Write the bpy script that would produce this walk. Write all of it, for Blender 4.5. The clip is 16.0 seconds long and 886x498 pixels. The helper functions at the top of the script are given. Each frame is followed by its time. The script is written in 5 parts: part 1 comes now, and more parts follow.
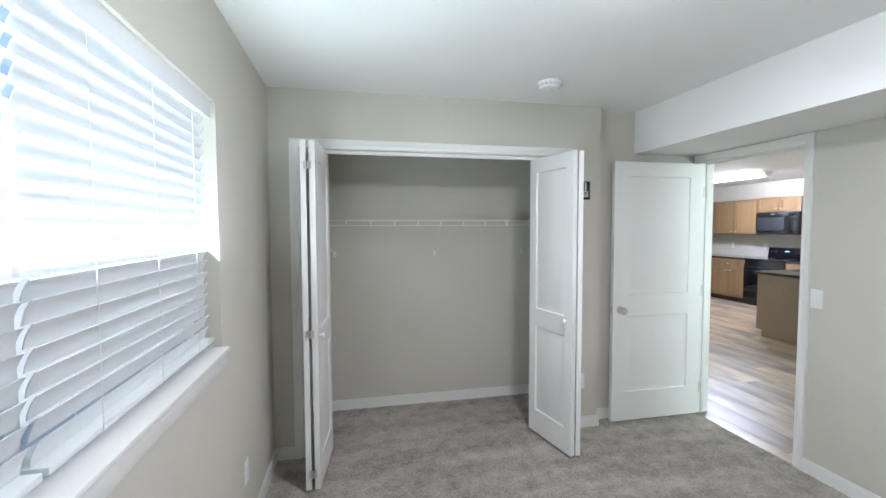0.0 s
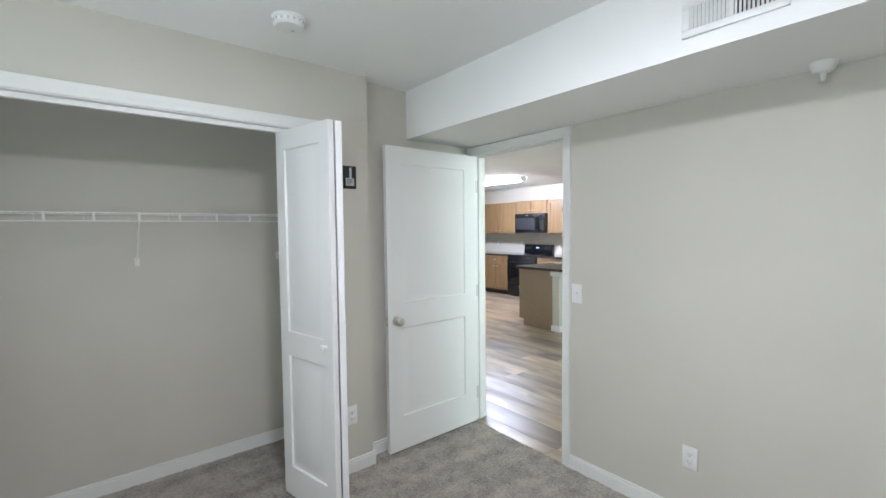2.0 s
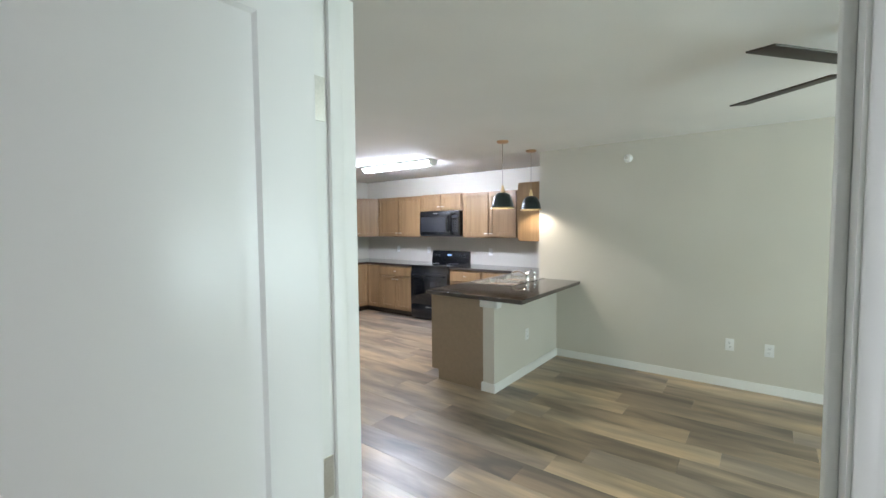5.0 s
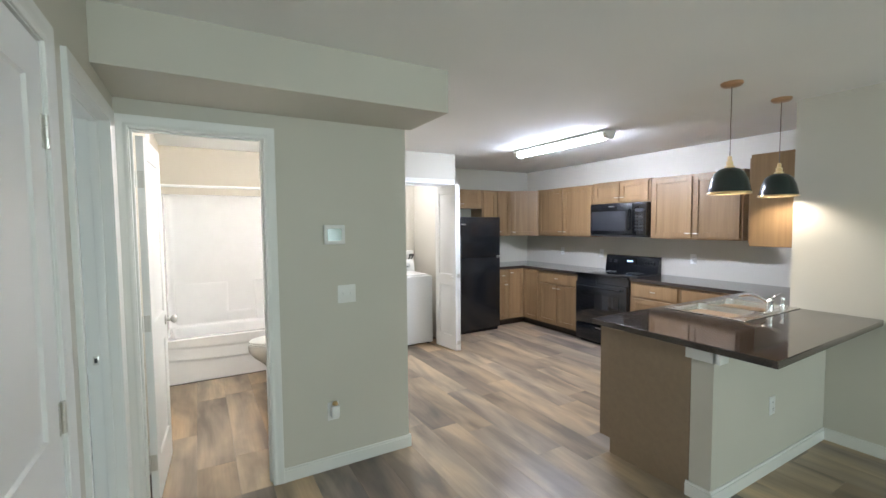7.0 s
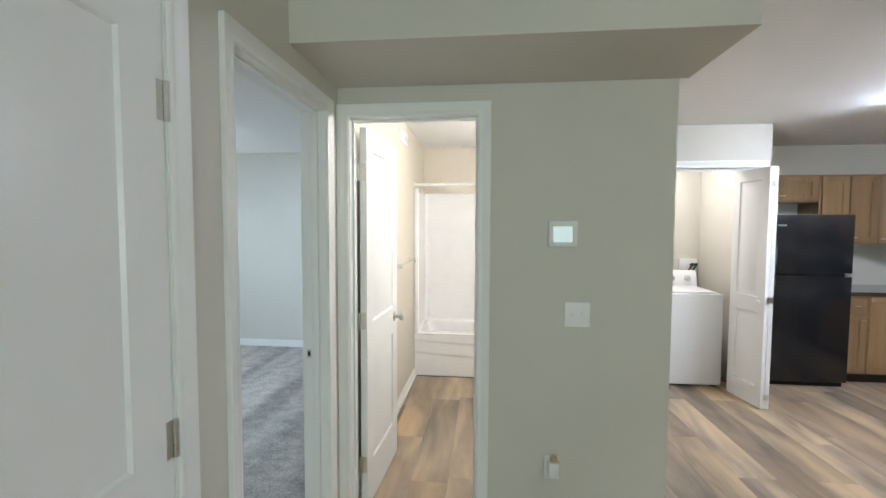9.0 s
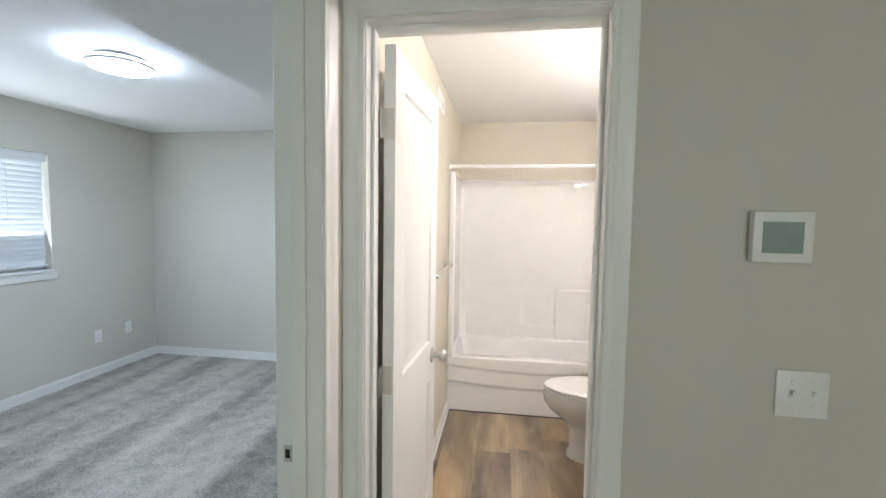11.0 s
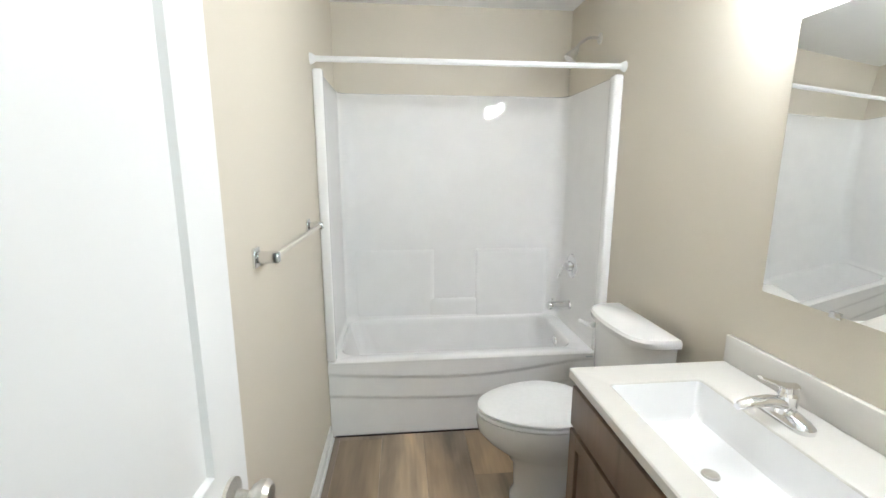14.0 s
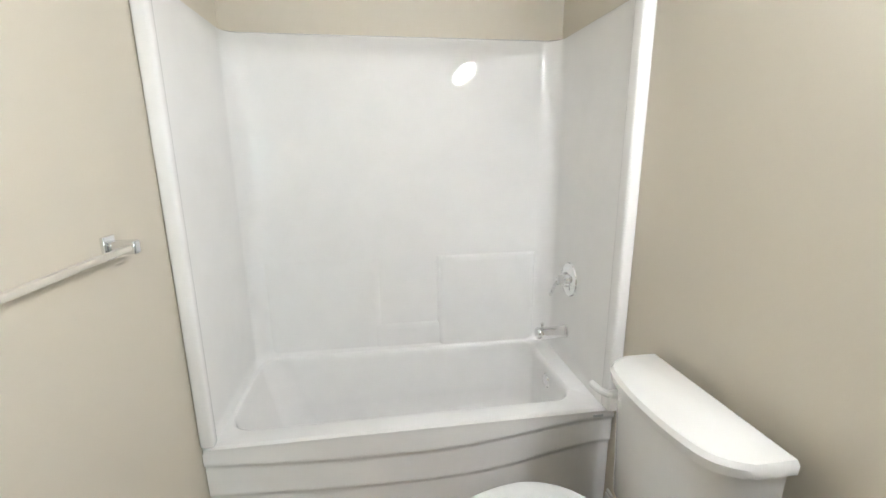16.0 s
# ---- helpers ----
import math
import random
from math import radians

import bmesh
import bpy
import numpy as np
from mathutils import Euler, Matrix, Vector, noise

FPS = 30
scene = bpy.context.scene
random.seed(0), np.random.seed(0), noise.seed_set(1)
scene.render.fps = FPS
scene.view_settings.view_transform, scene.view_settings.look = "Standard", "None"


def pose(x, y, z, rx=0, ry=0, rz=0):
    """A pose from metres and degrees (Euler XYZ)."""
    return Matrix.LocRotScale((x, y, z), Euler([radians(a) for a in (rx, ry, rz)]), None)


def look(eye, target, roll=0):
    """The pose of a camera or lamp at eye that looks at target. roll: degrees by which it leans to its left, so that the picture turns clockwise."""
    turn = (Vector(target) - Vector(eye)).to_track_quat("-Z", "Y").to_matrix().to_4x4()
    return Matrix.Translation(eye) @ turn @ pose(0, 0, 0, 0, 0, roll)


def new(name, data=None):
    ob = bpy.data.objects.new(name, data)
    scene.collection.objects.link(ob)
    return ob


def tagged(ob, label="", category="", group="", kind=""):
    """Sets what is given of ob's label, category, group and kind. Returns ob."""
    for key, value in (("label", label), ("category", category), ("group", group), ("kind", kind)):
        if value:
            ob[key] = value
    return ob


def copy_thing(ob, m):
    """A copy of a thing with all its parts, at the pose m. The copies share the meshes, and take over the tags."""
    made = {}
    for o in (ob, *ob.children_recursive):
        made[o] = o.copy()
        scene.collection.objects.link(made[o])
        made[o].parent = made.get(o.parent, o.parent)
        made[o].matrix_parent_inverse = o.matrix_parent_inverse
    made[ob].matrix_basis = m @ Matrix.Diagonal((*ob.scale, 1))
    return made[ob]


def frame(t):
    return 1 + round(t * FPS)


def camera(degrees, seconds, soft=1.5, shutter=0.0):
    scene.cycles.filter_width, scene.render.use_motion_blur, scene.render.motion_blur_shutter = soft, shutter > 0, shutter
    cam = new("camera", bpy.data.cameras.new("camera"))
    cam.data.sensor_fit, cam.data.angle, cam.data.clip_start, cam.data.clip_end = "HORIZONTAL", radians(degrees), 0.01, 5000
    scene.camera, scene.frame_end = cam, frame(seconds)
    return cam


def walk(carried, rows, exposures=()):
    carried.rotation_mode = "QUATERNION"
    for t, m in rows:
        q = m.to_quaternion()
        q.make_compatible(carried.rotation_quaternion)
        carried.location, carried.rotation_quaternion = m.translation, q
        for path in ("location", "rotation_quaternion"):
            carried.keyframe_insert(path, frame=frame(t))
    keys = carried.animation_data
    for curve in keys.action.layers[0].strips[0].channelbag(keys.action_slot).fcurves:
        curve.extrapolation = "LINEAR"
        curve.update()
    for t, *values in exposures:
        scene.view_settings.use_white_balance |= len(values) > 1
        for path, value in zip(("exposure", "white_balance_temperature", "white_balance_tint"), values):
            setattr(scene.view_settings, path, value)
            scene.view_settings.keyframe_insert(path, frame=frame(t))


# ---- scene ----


cam = camera(92.4, 16.0)
PATH = [
    (0, (0.355, -0.545, 1.543), (0.769, 1.409, 1.441), -0.2),
    (0.5, (0.392, -0.556, 1.538), (1.061, 1.326, 1.440), -0.4),
    (1, (0.515, -0.461, 1.518), (1.403, 1.329, 1.423), -0.5),
    (1.5, (0.700, -0.275, 1.518), (1.790, 1.399, 1.420), -0.6),
    (2, (0.868, 0.021, 1.502), (2.129, 1.570, 1.406), -0.6),
    (2.5, (1.035, 0.322, 1.505), (2.455, 1.727, 1.406), -0.6),
    (3, (1.296, 0.637, 1.527), (2.830, 1.916, 1.424), -0.4),
    (3.5, (1.596, 0.936, 1.529), (3.198, 2.129, 1.427), -0.5),
    (6, (3.148, 2.051, 1.571), (4.681, 3.329, 1.443), -0.3),
    (6.5, (3.365, 2.233, 1.549), (4.666, 3.748, 1.432), -0.3),
    (7, (3.574, 2.423, 1.556), (4.569, 4.154, 1.442), -0.5),
    (7.5, (3.707, 2.606, 1.554), (4.337, 4.501, 1.441), -0.4),
    (8, (3.875, 2.763, 1.553), (4.098, 4.748, 1.444), -0.4),
    (8.5, (3.978, 2.882, 1.537), (3.854, 4.876, 1.433), -0.4),
    (11, (3.662, 3.957, 1.524), (3.379, 5.933, 1.395), 0.9),
    (11.5, (3.614, 4.182, 1.505), (3.446, 6.170, 1.357), 0.9),
    (12, (3.599, 4.420, 1.496), (3.533, 6.412, 1.324), 0.7),
    (12.5, (3.609, 4.600, 1.470), (3.618, 6.589, 1.258), 0.5),
    (13, (3.611, 4.783, 1.470), (3.687, 6.762, 1.195), 0.3),
    (13.5, (3.614, 4.957, 1.464), (3.752, 6.926, 1.141), 0.2),
    (14, (3.639, 5.134, 1.456), (3.829, 7.090, 1.085), 0.1),
    (14.5, (3.669, 5.310, 1.457), (3.921, 7.251, 1.046), 0.1),
    (15, (3.713, 5.510, 1.456), (3.997, 7.439, 1.013), -0.1),
    (15.5, (3.799, 5.721, 1.433), (4.078, 7.652, 0.989), -0.5),
    (16, (3.873, 5.921, 1.433), (4.153, 7.848, 0.976), -0.5),
]
# seconds, stops, kelvin, tint
EXPOSURES = [(0.0, 0.96, 5950, 14), (3.0, 0.88, 6000, 14), (6.0, 0.46, 6080, 13), (8.7, 0.37, 6120, 13), (11.0, 0.18, 6400, 16), (12.5, 0.12, 6000, 14), (13.2, 0.07, 5850, 10), (14.5, 0.02, 5670, 9), (16.0, 0.08, 5850, 10)]
walk(cam, [(t, look(eye, target, roll)) for t, eye, target, roll in PATH], EXPOSURES)

# light levels
W_BED1, W_BED2, W_LIV, W_PEND = 27.0, 38.0, 122.0, 12.0
E_TUBE, E_DISC, E_DISC2, E_VAN, E_BULB, E_LAUN = 108.0, 68.0, 165.0, 185.0, 20.0, 52.0
MZ = 1.86  # top of the bathroom mirror

# ---------- world, sun, large lights ----------
world = bpy.data.worlds.new("world")
scene.world = world
world.use_nodes = True
wn = world.node_tree.nodes
sky = wn.new("ShaderNodeTexSky")
sky.sky_type = 'NISHITA'
sky.sun_disc = False
sky.sun_elevation = radians(48)
sky.sun_rotation = radians(70)
world.node_tree.links.new(sky.outputs[0], wn["Background"].inputs[0])
wn["Background"].inputs[1].default_value = 0.1


def sun_lamp():
    d = bpy.data.lights.new("sun", 'SUN')
    d.energy, d.angle, d.color = 3.0, radians(0.5), (1, 0.95, 0.88)
    ob = new("sun", d)
    ob.matrix_world = look((20, 8, 24), (0, 0, 0))
    return ob


def area_lamp(name, eye, target, sx, sy, watts, color):
    d = bpy.data.lights.new(name, 'AREA')
    d.shape, d.size, d.size_y, d.energy, d.color = 'RECTANGLE', sx, sy, watts, color
    ob = new(name, d)
    ob.matrix_world = look(eye, target)
    return ob


def bulb(name, at, watts, color, r=0.03):
    d = bpy.data.lights.new(name, 'POINT')
    d.energy, d.color, d.shadow_soft_size = watts, color, r
    ob = new(name, d)
    ob.location = at
    return ob


DAY = (0.87, 1.0, 0.98)      # through foliage
DAY2 = (0.80, 0.93, 1.0)
DAY3 = (0.83, 1.0, 0.93)
sun_lamp()
area_lamp("daylight_bedroom", (-0.275, 0.38, 1.52), (1, 0.38, 2.7), 1.84, 1.12, W_BED1, DAY)
area_lamp("daylight_bedroom_2", (-0.275, 6.25, 1.52), (1, 6.25, 1.95), 1.6, 1.12, W_BED2, DAY2)
area_lamp("daylight_living", (5.3, -2.55, 1.3), (5.3, 0, 4.9), 2.3, 1.8, W_LIV, DAY3)

# ---------- materials ----------


def nodes_of(name):
    m = bpy.data.materials.new(name)
    m.use_nodes = True
    nt = m.node_tree
    return m, nt, nt.nodes["Principled BSDF"]


def tex_noise(nt, scale, detail=3.0, coord="Object", stretch=None, rough=0.5):
    tc = nt.nodes.new("ShaderNodeTexCoord")
    n = nt.nodes.new("ShaderNodeTexNoise")
    n.inputs["Scale"].default_value = scale
    n.inputs["Detail"].default_value = detail
    n.inputs["Roughness"].default_value = rough
    src = tc.outputs[coord]
    if stretch:
        mp = nt.nodes.new("ShaderNodeMapping")
        mp.inputs["Scale"].default_value = stretch
        nt.links.new(src, mp.inputs[0])
        src = mp.outputs[0]
    nt.links.new(src, n.inputs["Vector"])
    return n


def ramp(nt, fac, stops):
    r = nt.nodes.new("ShaderNodeValToRGB")
    els = r.color_ramp.elements
    els[0].position, els[0].color = stops[0][0], (*stops[0][1], 1)
    els[1].position, els[1].color = stops[-1][0], (*stops[-1][1], 1)
    for p, c in stops[1:-1]:
        e = els.new(p)
        e.color = (*c, 1)
    nt.links.new(fac, r.inputs[0])
    return r.outputs[0]


def bump(nt, b, height, strength, dist):
    bp = nt.nodes.new("ShaderNodeBump")
    bp.inputs["Strength"].default_value = strength
    bp.inputs["Distance"].default_value = dist
    nt.links.new(height, bp.inputs["Height"])
    nt.links.new(bp.outputs[0], b.inputs["Normal"])


def shade(c, k):
    return tuple(min(1, v * k) for v in c)


def paint(name, c, rough=0.6, grain=220.0, depth=0.0006, var=0.04, strength=0.35):
    """Rolled paint: faint orange peel, faint large unevenness."""
    m, nt, b = nodes_of(name)
    big = tex_noise(nt, 1.1, 2.0)
    nt.links.new(ramp(nt, big.outputs[0], [(0.3, shade(c, 1 - var)), (0.7, shade(c, 1 + var))]), b.inputs["Base Color"])
    fine = tex_noise(nt, grain, 2.0)
    bump(nt, b, fine.outputs[0], strength, depth)
    rn = ramp(nt, big.outputs[0], [(0.3, (rough * 0.9,) * 3), (0.7, (rough * 1.1,) * 3)])
    nt.links.new(rn, b.inputs["Roughness"])
    return m


def plain(name, c, rough=0.4, metal=0.0, grain=60.0, var=0.05, coat=0.0, depth=0.0003):
    m, nt, b = nodes_of(name)
    n = tex_noise(nt, grain, 3.0)
    nt.links.new(ramp(nt, n.outputs[0], [(0.3, shade(c, 1 - var)), (0.7, shade(c, 1 + var))]), b.inputs["Base Color"])
    b.inputs["Roughness"].default_value = rough
    b.inputs["Metallic"].default_value = metal
    b.inputs["Coat Weight"].default_value = coat
    b.inputs["Coat Roughness"].default_value = 0.08
    if depth:
        bump(nt, b, n.outputs[0], 0.2, depth)
    return m


def wood(name, dark, mid, light, rough=0.45, along="z", scale=1.0, vary=0.25, gloss=0.0):
    """Stained wood with its grain along one axis; each piece its own shade."""
    m, nt, b = nodes_of(name)
    st = {"x": (0.35, 7, 7), "y": (7, 0.35, 7), "z": (7, 7, 0.35)}[along]
    info = nt.nodes.new("ShaderNodeObjectInfo")
    tc = nt.nodes.new("ShaderNodeTexCoord")
    off = nt.nodes.new("ShaderNodeVectorMath")
    off.operation = 'MULTIPLY_ADD'
    comb = nt.nodes.new("ShaderNodeCombineXYZ")
    for k in range(3):
        nt.links.new(info.outputs["Random"], comb.inputs[k])
    nt.links.new(comb.outputs[0], off.inputs[0])
    off.inputs[1].default_value = (37, 53, 71)
    nt.links.new(tc.outputs["Object"], off.inputs[2])
    mp = nt.nodes.new("ShaderNodeMapping")
    mp.inputs["Scale"].default_value = tuple(v * scale for v in st)
    nt.links.new(off.outputs[0], mp.inputs[0])
    n1 = nt.nodes.new("ShaderNodeTexNoise")
    n1.inputs["Scale"].default_value, n1.inputs["Detail"].default_value = 2.2, 6.0
    n1.inputs["Distortion"].default_value = 0.6
    nt.links.new(mp.outputs[0], n1.inputs["Vector"])
    n2 = nt.nodes.new("ShaderNodeTexNoise")
    n2.inputs["Scale"].default_value, n2.inputs["Detail"].default_value = 14.0, 3.0
    nt.links.new(mp.outputs[0], n2.inputs["Vector"])
    col = ramp(nt, n1.outputs[0], [(0.28, dark), (0.5, mid), (0.72, light)])
    mixn = nt.nodes.new("ShaderNodeMix")
    mixn.data_type, mixn.blend_type = 'RGBA', 'MULTIPLY'
    mixn.inputs[0].default_value = 0.35
    nt.links.new(col, mixn.inputs[6])
    nt.links.new(ramp(nt, n2.outputs[0], [(0.3, (0.72, 0.7, 0.68)), (0.65, (1.08, 1.08, 1.08))]), mixn.inputs[7])
    hsv = nt.nodes.new("ShaderNodeHueSaturation")
    mr = nt.nodes.new("ShaderNodeMapRange")
    mr.inputs[3].default_value, mr.inputs[4].default_value = 1 - vary, 1 + vary
    nt.links.new(info.outputs["Random"], mr.inputs[0])
    nt.links.new(mr.outputs[0], hsv.inputs["Value"])
    nt.links.new(mixn.outputs[2], hsv.inputs["Color"])
    nt.links.new(hsv.outputs[0], b.inputs["Base Color"])
    b.inputs["Roughness"].default_value = rough
    b.inputs["Coat Weight"].default_value = gloss
    b.inputs["Coat Roughness"].default_value = 0.25
    bump(nt, b, n2.outputs[0], 0.25, 0.0006)
    return m


def plank_material():
    """Grey-brown vinyl plank: each plank its own tone between tan and ash, soft cathedral grain."""
    m, nt, b = nodes_of("vinyl_plank")
    info = nt.nodes.new("ShaderNodeObjectInfo")
    tc = nt.nodes.new("ShaderNodeTexCoord")
    comb = nt.nodes.new("ShaderNodeCombineXYZ")
    for k in range(3):
        nt.links.new(info.outputs["Random"], comb.inputs[k])
    off = nt.nodes.new("ShaderNodeVectorMath")
    off.operation = 'MULTIPLY_ADD'
    off.inputs[1].default_value = (37, 53, 71)
    nt.links.new(comb.outputs[0], off.inputs[0])
    nt.links.new(tc.outputs["Object"], off.inputs[2])

    def grain(scale, detail, stretch, dist=0.0):
        mp = nt.nodes.new("ShaderNodeMapping")
        mp.inputs["Scale"].default_value = stretch
        nt.links.new(off.outputs[0], mp.inputs[0])
        n = nt.nodes.new("ShaderNodeTexNoise")
        n.inputs["Scale"].default_value, n.inputs["Detail"].default_value, n.inputs["Distortion"].default_value = scale, detail, dist
        nt.links.new(mp.outputs[0], n.inputs["Vector"])
        return n.outputs[0]
    tone = ramp(nt, info.outputs["Random"], [(0.0, (0.190, 0.150, 0.115)), (0.3, (0.385, 0.290, 0.188)), (0.5, (0.280, 0.230, 0.182)), (0.8, (0.450, 0.350, 0.235)), (1.0, (0.200, 0.170, 0.146))])

    def mul(a, c, f):
        mx = nt.nodes.new("ShaderNodeMix")
        mx.data_type, mx.blend_type = 'RGBA', 'MULTIPLY'
        mx.inputs[0].default_value = f
        nt.links.new(a, mx.inputs[6])
        nt.links.new(c, mx.inputs[7])
        return mx.outputs[2]
    broad = grain(1.5, 3.0, (3.6, 0.8, 3.6), 0.4)
    fine = grain(9.0, 4.0, (7, 0.35, 7))
    col = mul(tone, ramp(nt, broad, [(0.33, (0.52, 0.53, 0.56)), (0.5, (0.96, 0.95, 0.93)), (0.67, (1.42, 1.34, 1.20))]), 1.0)
    col = mul(col, ramp(nt, fine, [(0.3, (0.78, 0.77, 0.76)), (0.7, (1.1, 1.1, 1.1))]), 0.45)
    nt.links.new(col, b.inputs["Base Color"])
    nt.links.new(ramp(nt, broad, [(0.3, (0.38,) * 3), (0.7, (0.28,) * 3)]), b.inputs["Roughness"])
    bump(nt, b, fine, 0.2, 0.0005)
    return m


def carpet_material(name, a, c, lanes=0.3, run=(0.5, 3.4, 1.0)):
    m, nt, b = nodes_of(name)
    tuft = tex_noise(nt, 60.0, 5.0, rough=0.75)
    patch = tex_noise(nt, 9.0, 4.0, rough=0.65)
    lane = tex_noise(nt, 1.6, 1.0, stretch=run)
    add = nt.nodes.new("ShaderNodeMath")
    add.operation = 'MULTIPLY_ADD'
    nt.links.new(tuft.outputs[0], add.inputs[0])
    add.inputs[1].default_value = 0.60
    half = nt.nodes.new("ShaderNodeMath")
    half.operation = 'MULTIPLY'
    nt.links.new(patch.outputs[0], half.inputs[0])
    half.inputs[1].default_value = 0.40
    lan = nt.nodes.new("ShaderNodeMath")
    lan.operation = 'MULTIPLY_ADD'
    nt.links.new(lane.outputs[0], lan.inputs[0])
    lan.inputs[1].default_value = lanes
    nt.links.new(half.outputs[0], lan.inputs[2])
    nt.links.new(lan.outputs[0], add.inputs[2])
    mid = 0.645 + (lanes - 0.3) * 0.5
    nt.links.new(ramp(nt, add.outputs[0], [(mid - 0.135, a), (mid + 0.135, c)]), b.inputs["Base Color"])
    b.inputs["Roughness"].default_value = 0.95
    b.inputs["Sheen Weight"].default_value = 0.25
    bump(nt, b, tuft.outputs[0], 1.0, 0.014)
    return m


def glow(name, c, strength):
    m, nt, b = nodes_of(name)
    b.inputs["Base Color"].default_value = (0.8, 0.8, 0.8, 1)
    b.inputs["Emission Color"].default_value = (*c, 1)
    b.inputs["Emission Strength"].default_value = strength
    return m


def glass_material(name, ior=1.45):
    m, nt, b = nodes_of(name)
    b.inputs["Base Color"].default_value = (0.96, 0.98, 0.97, 1)
    b.inputs["Roughness"].default_value = 0.02
    b.inputs["Transmission Weight"].default_value = 1.0
    b.inputs["IOR"].default_value = ior
    return m


def slat_material():
    """White faux wood slat that lets a little light through."""
    m, nt, b = nodes_of("white_slat")
    b.inputs["Base Color"].default_value = (0.77, 0.80, 0.81, 1)
    b.inputs["Roughness"].default_value = 0.45
    tr = nt.nodes.new("ShaderNodeBsdfTranslucent")
    tr.inputs[0].default_value = (0.8, 0.86, 0.88, 1)
    mx = nt.nodes.new("ShaderNodeMixShader")
    mx.inputs[0].default_value = 0.015
    nt.links.new(b.outputs[0], mx.inputs[1])
    nt.links.new(tr.outputs[0], mx.inputs[2])
    nt.links.new(mx.outputs[0], nt.nodes["Material Output"].inputs[0])
    return m


WALL = paint("greige_wall_paint", (0.60, 0.574, 0.505))
BATHW = paint("beige_bath_paint", (0.655, 0.603, 0.50))
CEIL = paint("white_ceiling_paint", (0.87, 0.87, 0.85), 0.8, 90.0, 0.0015, 0.03, 0.5)
TRIM = paint("white_trim_paint", (0.80, 0.80, 0.77), 0.34, 120.0, 0.0002, 0.02, 0.06)
DOORP = paint("white_door_paint", (0.80, 0.80, 0.78), 0.32, 160.0, 0.0002, 0.02, 0.10)
CARPET = carpet_material("taupe_carpet", (0.165, 0.142, 0.115), (0.53, 0.475, 0.405))
CARPET2 = carpet_material("vacuumed_taupe_carpet", (0.165, 0.145, 0.122), (0.53, 0.48, 0.42), 0.5, (2.3, 0.25, 1.0))
PLANK = plank_material()
MAPLE = wood("maple_cabinet", (0.215, 0.130, 0.059), (0.275, 0.171, 0.082), (0.325, 0.208, 0.104), 0.38, "z", 0.5, 0.12, 0.2)
BROWNP = plain("brown_end_panel", (0.275, 0.200, 0.130), 0.45, 0.0, 30.0, 0.05)
VANW = wood("brown_vanity_wood", (0.14, 0.095, 0.065), (0.18, 0.125, 0.088), (0.22, 0.155, 0.11), 0.4, "z", 0.6, 0.06, 0.1)
COUNTER = plain("dark_laminate_counter", (0.045, 0.034, 0.028), 0.07, 0.0, 160.0, 0.5, 0.3, 0.0)
TOE = plain("dark_toe_kick", (0.035, 0.025, 0.018), 0.6)
BLACK = plain("black_appliance_enamel", (0.008, 0.009, 0.011), 0.25, 0.0, 120.0, 0.1, 0.2)
BLACKG = plain("black_glass", (0.006, 0.006, 0.007), 0.06, 0.0, 20.0, 0.05, 0.5, 0.0)
GREYG = plain("grey_door_glass", (0.04, 0.042, 0.048), 0.12, 0.2, 20.0, 0.05, 0.5, 0.0)
KEYG = plain("dark_grey_key", (0.018, 0.018, 0.02), 0.3)
NICKEL = plain("brushed_nickel", (0.62, 0.60, 0.56), 0.28, 1.0, 200.0, 0.06)
CHROME = plain("polished_chrome", (0.82, 0.82, 0.82), 0.08, 1.0, 20.0, 0.02, 0.0, 0.0)
STEEL = plain("stainless_steel", (0.66, 0.65, 0.62), 0.24, 1.0, 240.0, 0.06)
COPPER = plain("copper_canopy", (0.62, 0.42, 0.26), 0.3, 1.0, 60.0, 0.05)
CORD = plain("grey_brown_cord", (0.20, 0.16, 0.13), 0.6)
BRASS = plain("brass_fitting", (0.70, 0.52, 0.28), 0.28, 1.0, 60.0, 0.05)
GREEN = plain("dark_green_enamel", (0.012, 0.022, 0.020), 0.25, 0.0, 60.0, 0.05, 0.4)
WHITEP = plain("white_plastic", (0.80, 0.80, 0.78), 0.35, 0.0, 60.0, 0.02)
FIBRE = plain("white_fibreglass", (0.89, 0.88, 0.86), 0.022, 0.0, 8.0, 0.015, 0.0, 0.0)
PORCELAIN = plain("white_porcelain", (0.80, 0.79, 0.76), 0.10, 0.0, 8.0, 0.01, 0.6, 0.0)
BOWLW = plain("glossy_white_basin", (0.86, 0.86, 0.85), 0.12, 0.0, 5.0, 0.01, 0.5, 0.0)
MARBLE = plain("white_cultured_marble", (0.68, 0.66, 0.61), 0.16, 0.0, 5.0, 0.02, 0.5, 0.0)
ENAMEL = plain("white_washer_enamel", (0.80, 0.80, 0.80), 0.3, 0.0, 40.0, 0.02, 0.2)
RUBBER = plain("black_rubber", (0.02, 0.02, 0.02), 0.6)
DARK = plain("dark_cavity", (0.015, 0.015, 0.015), 0.9)
MIRROR = plain("mirror_silver", (0.92, 0.93, 0.92), 0.01, 1.0, 5.0, 0.0, 0.0, 0.0)
LCD = plain("grey_green_display", (0.22, 0.30, 0.28), 0.12, 0.0, 30.0, 0.05, 0.4, 0.0)
PAPER = plain("pale_label", (0.55, 0.57, 0.58), 0.6)
BLACKPL = plain("black_plastic_plate", (0.012, 0.012, 0.013), 0.4)
GLASS = glass_material("window_glass")
SLAT = slat_material()
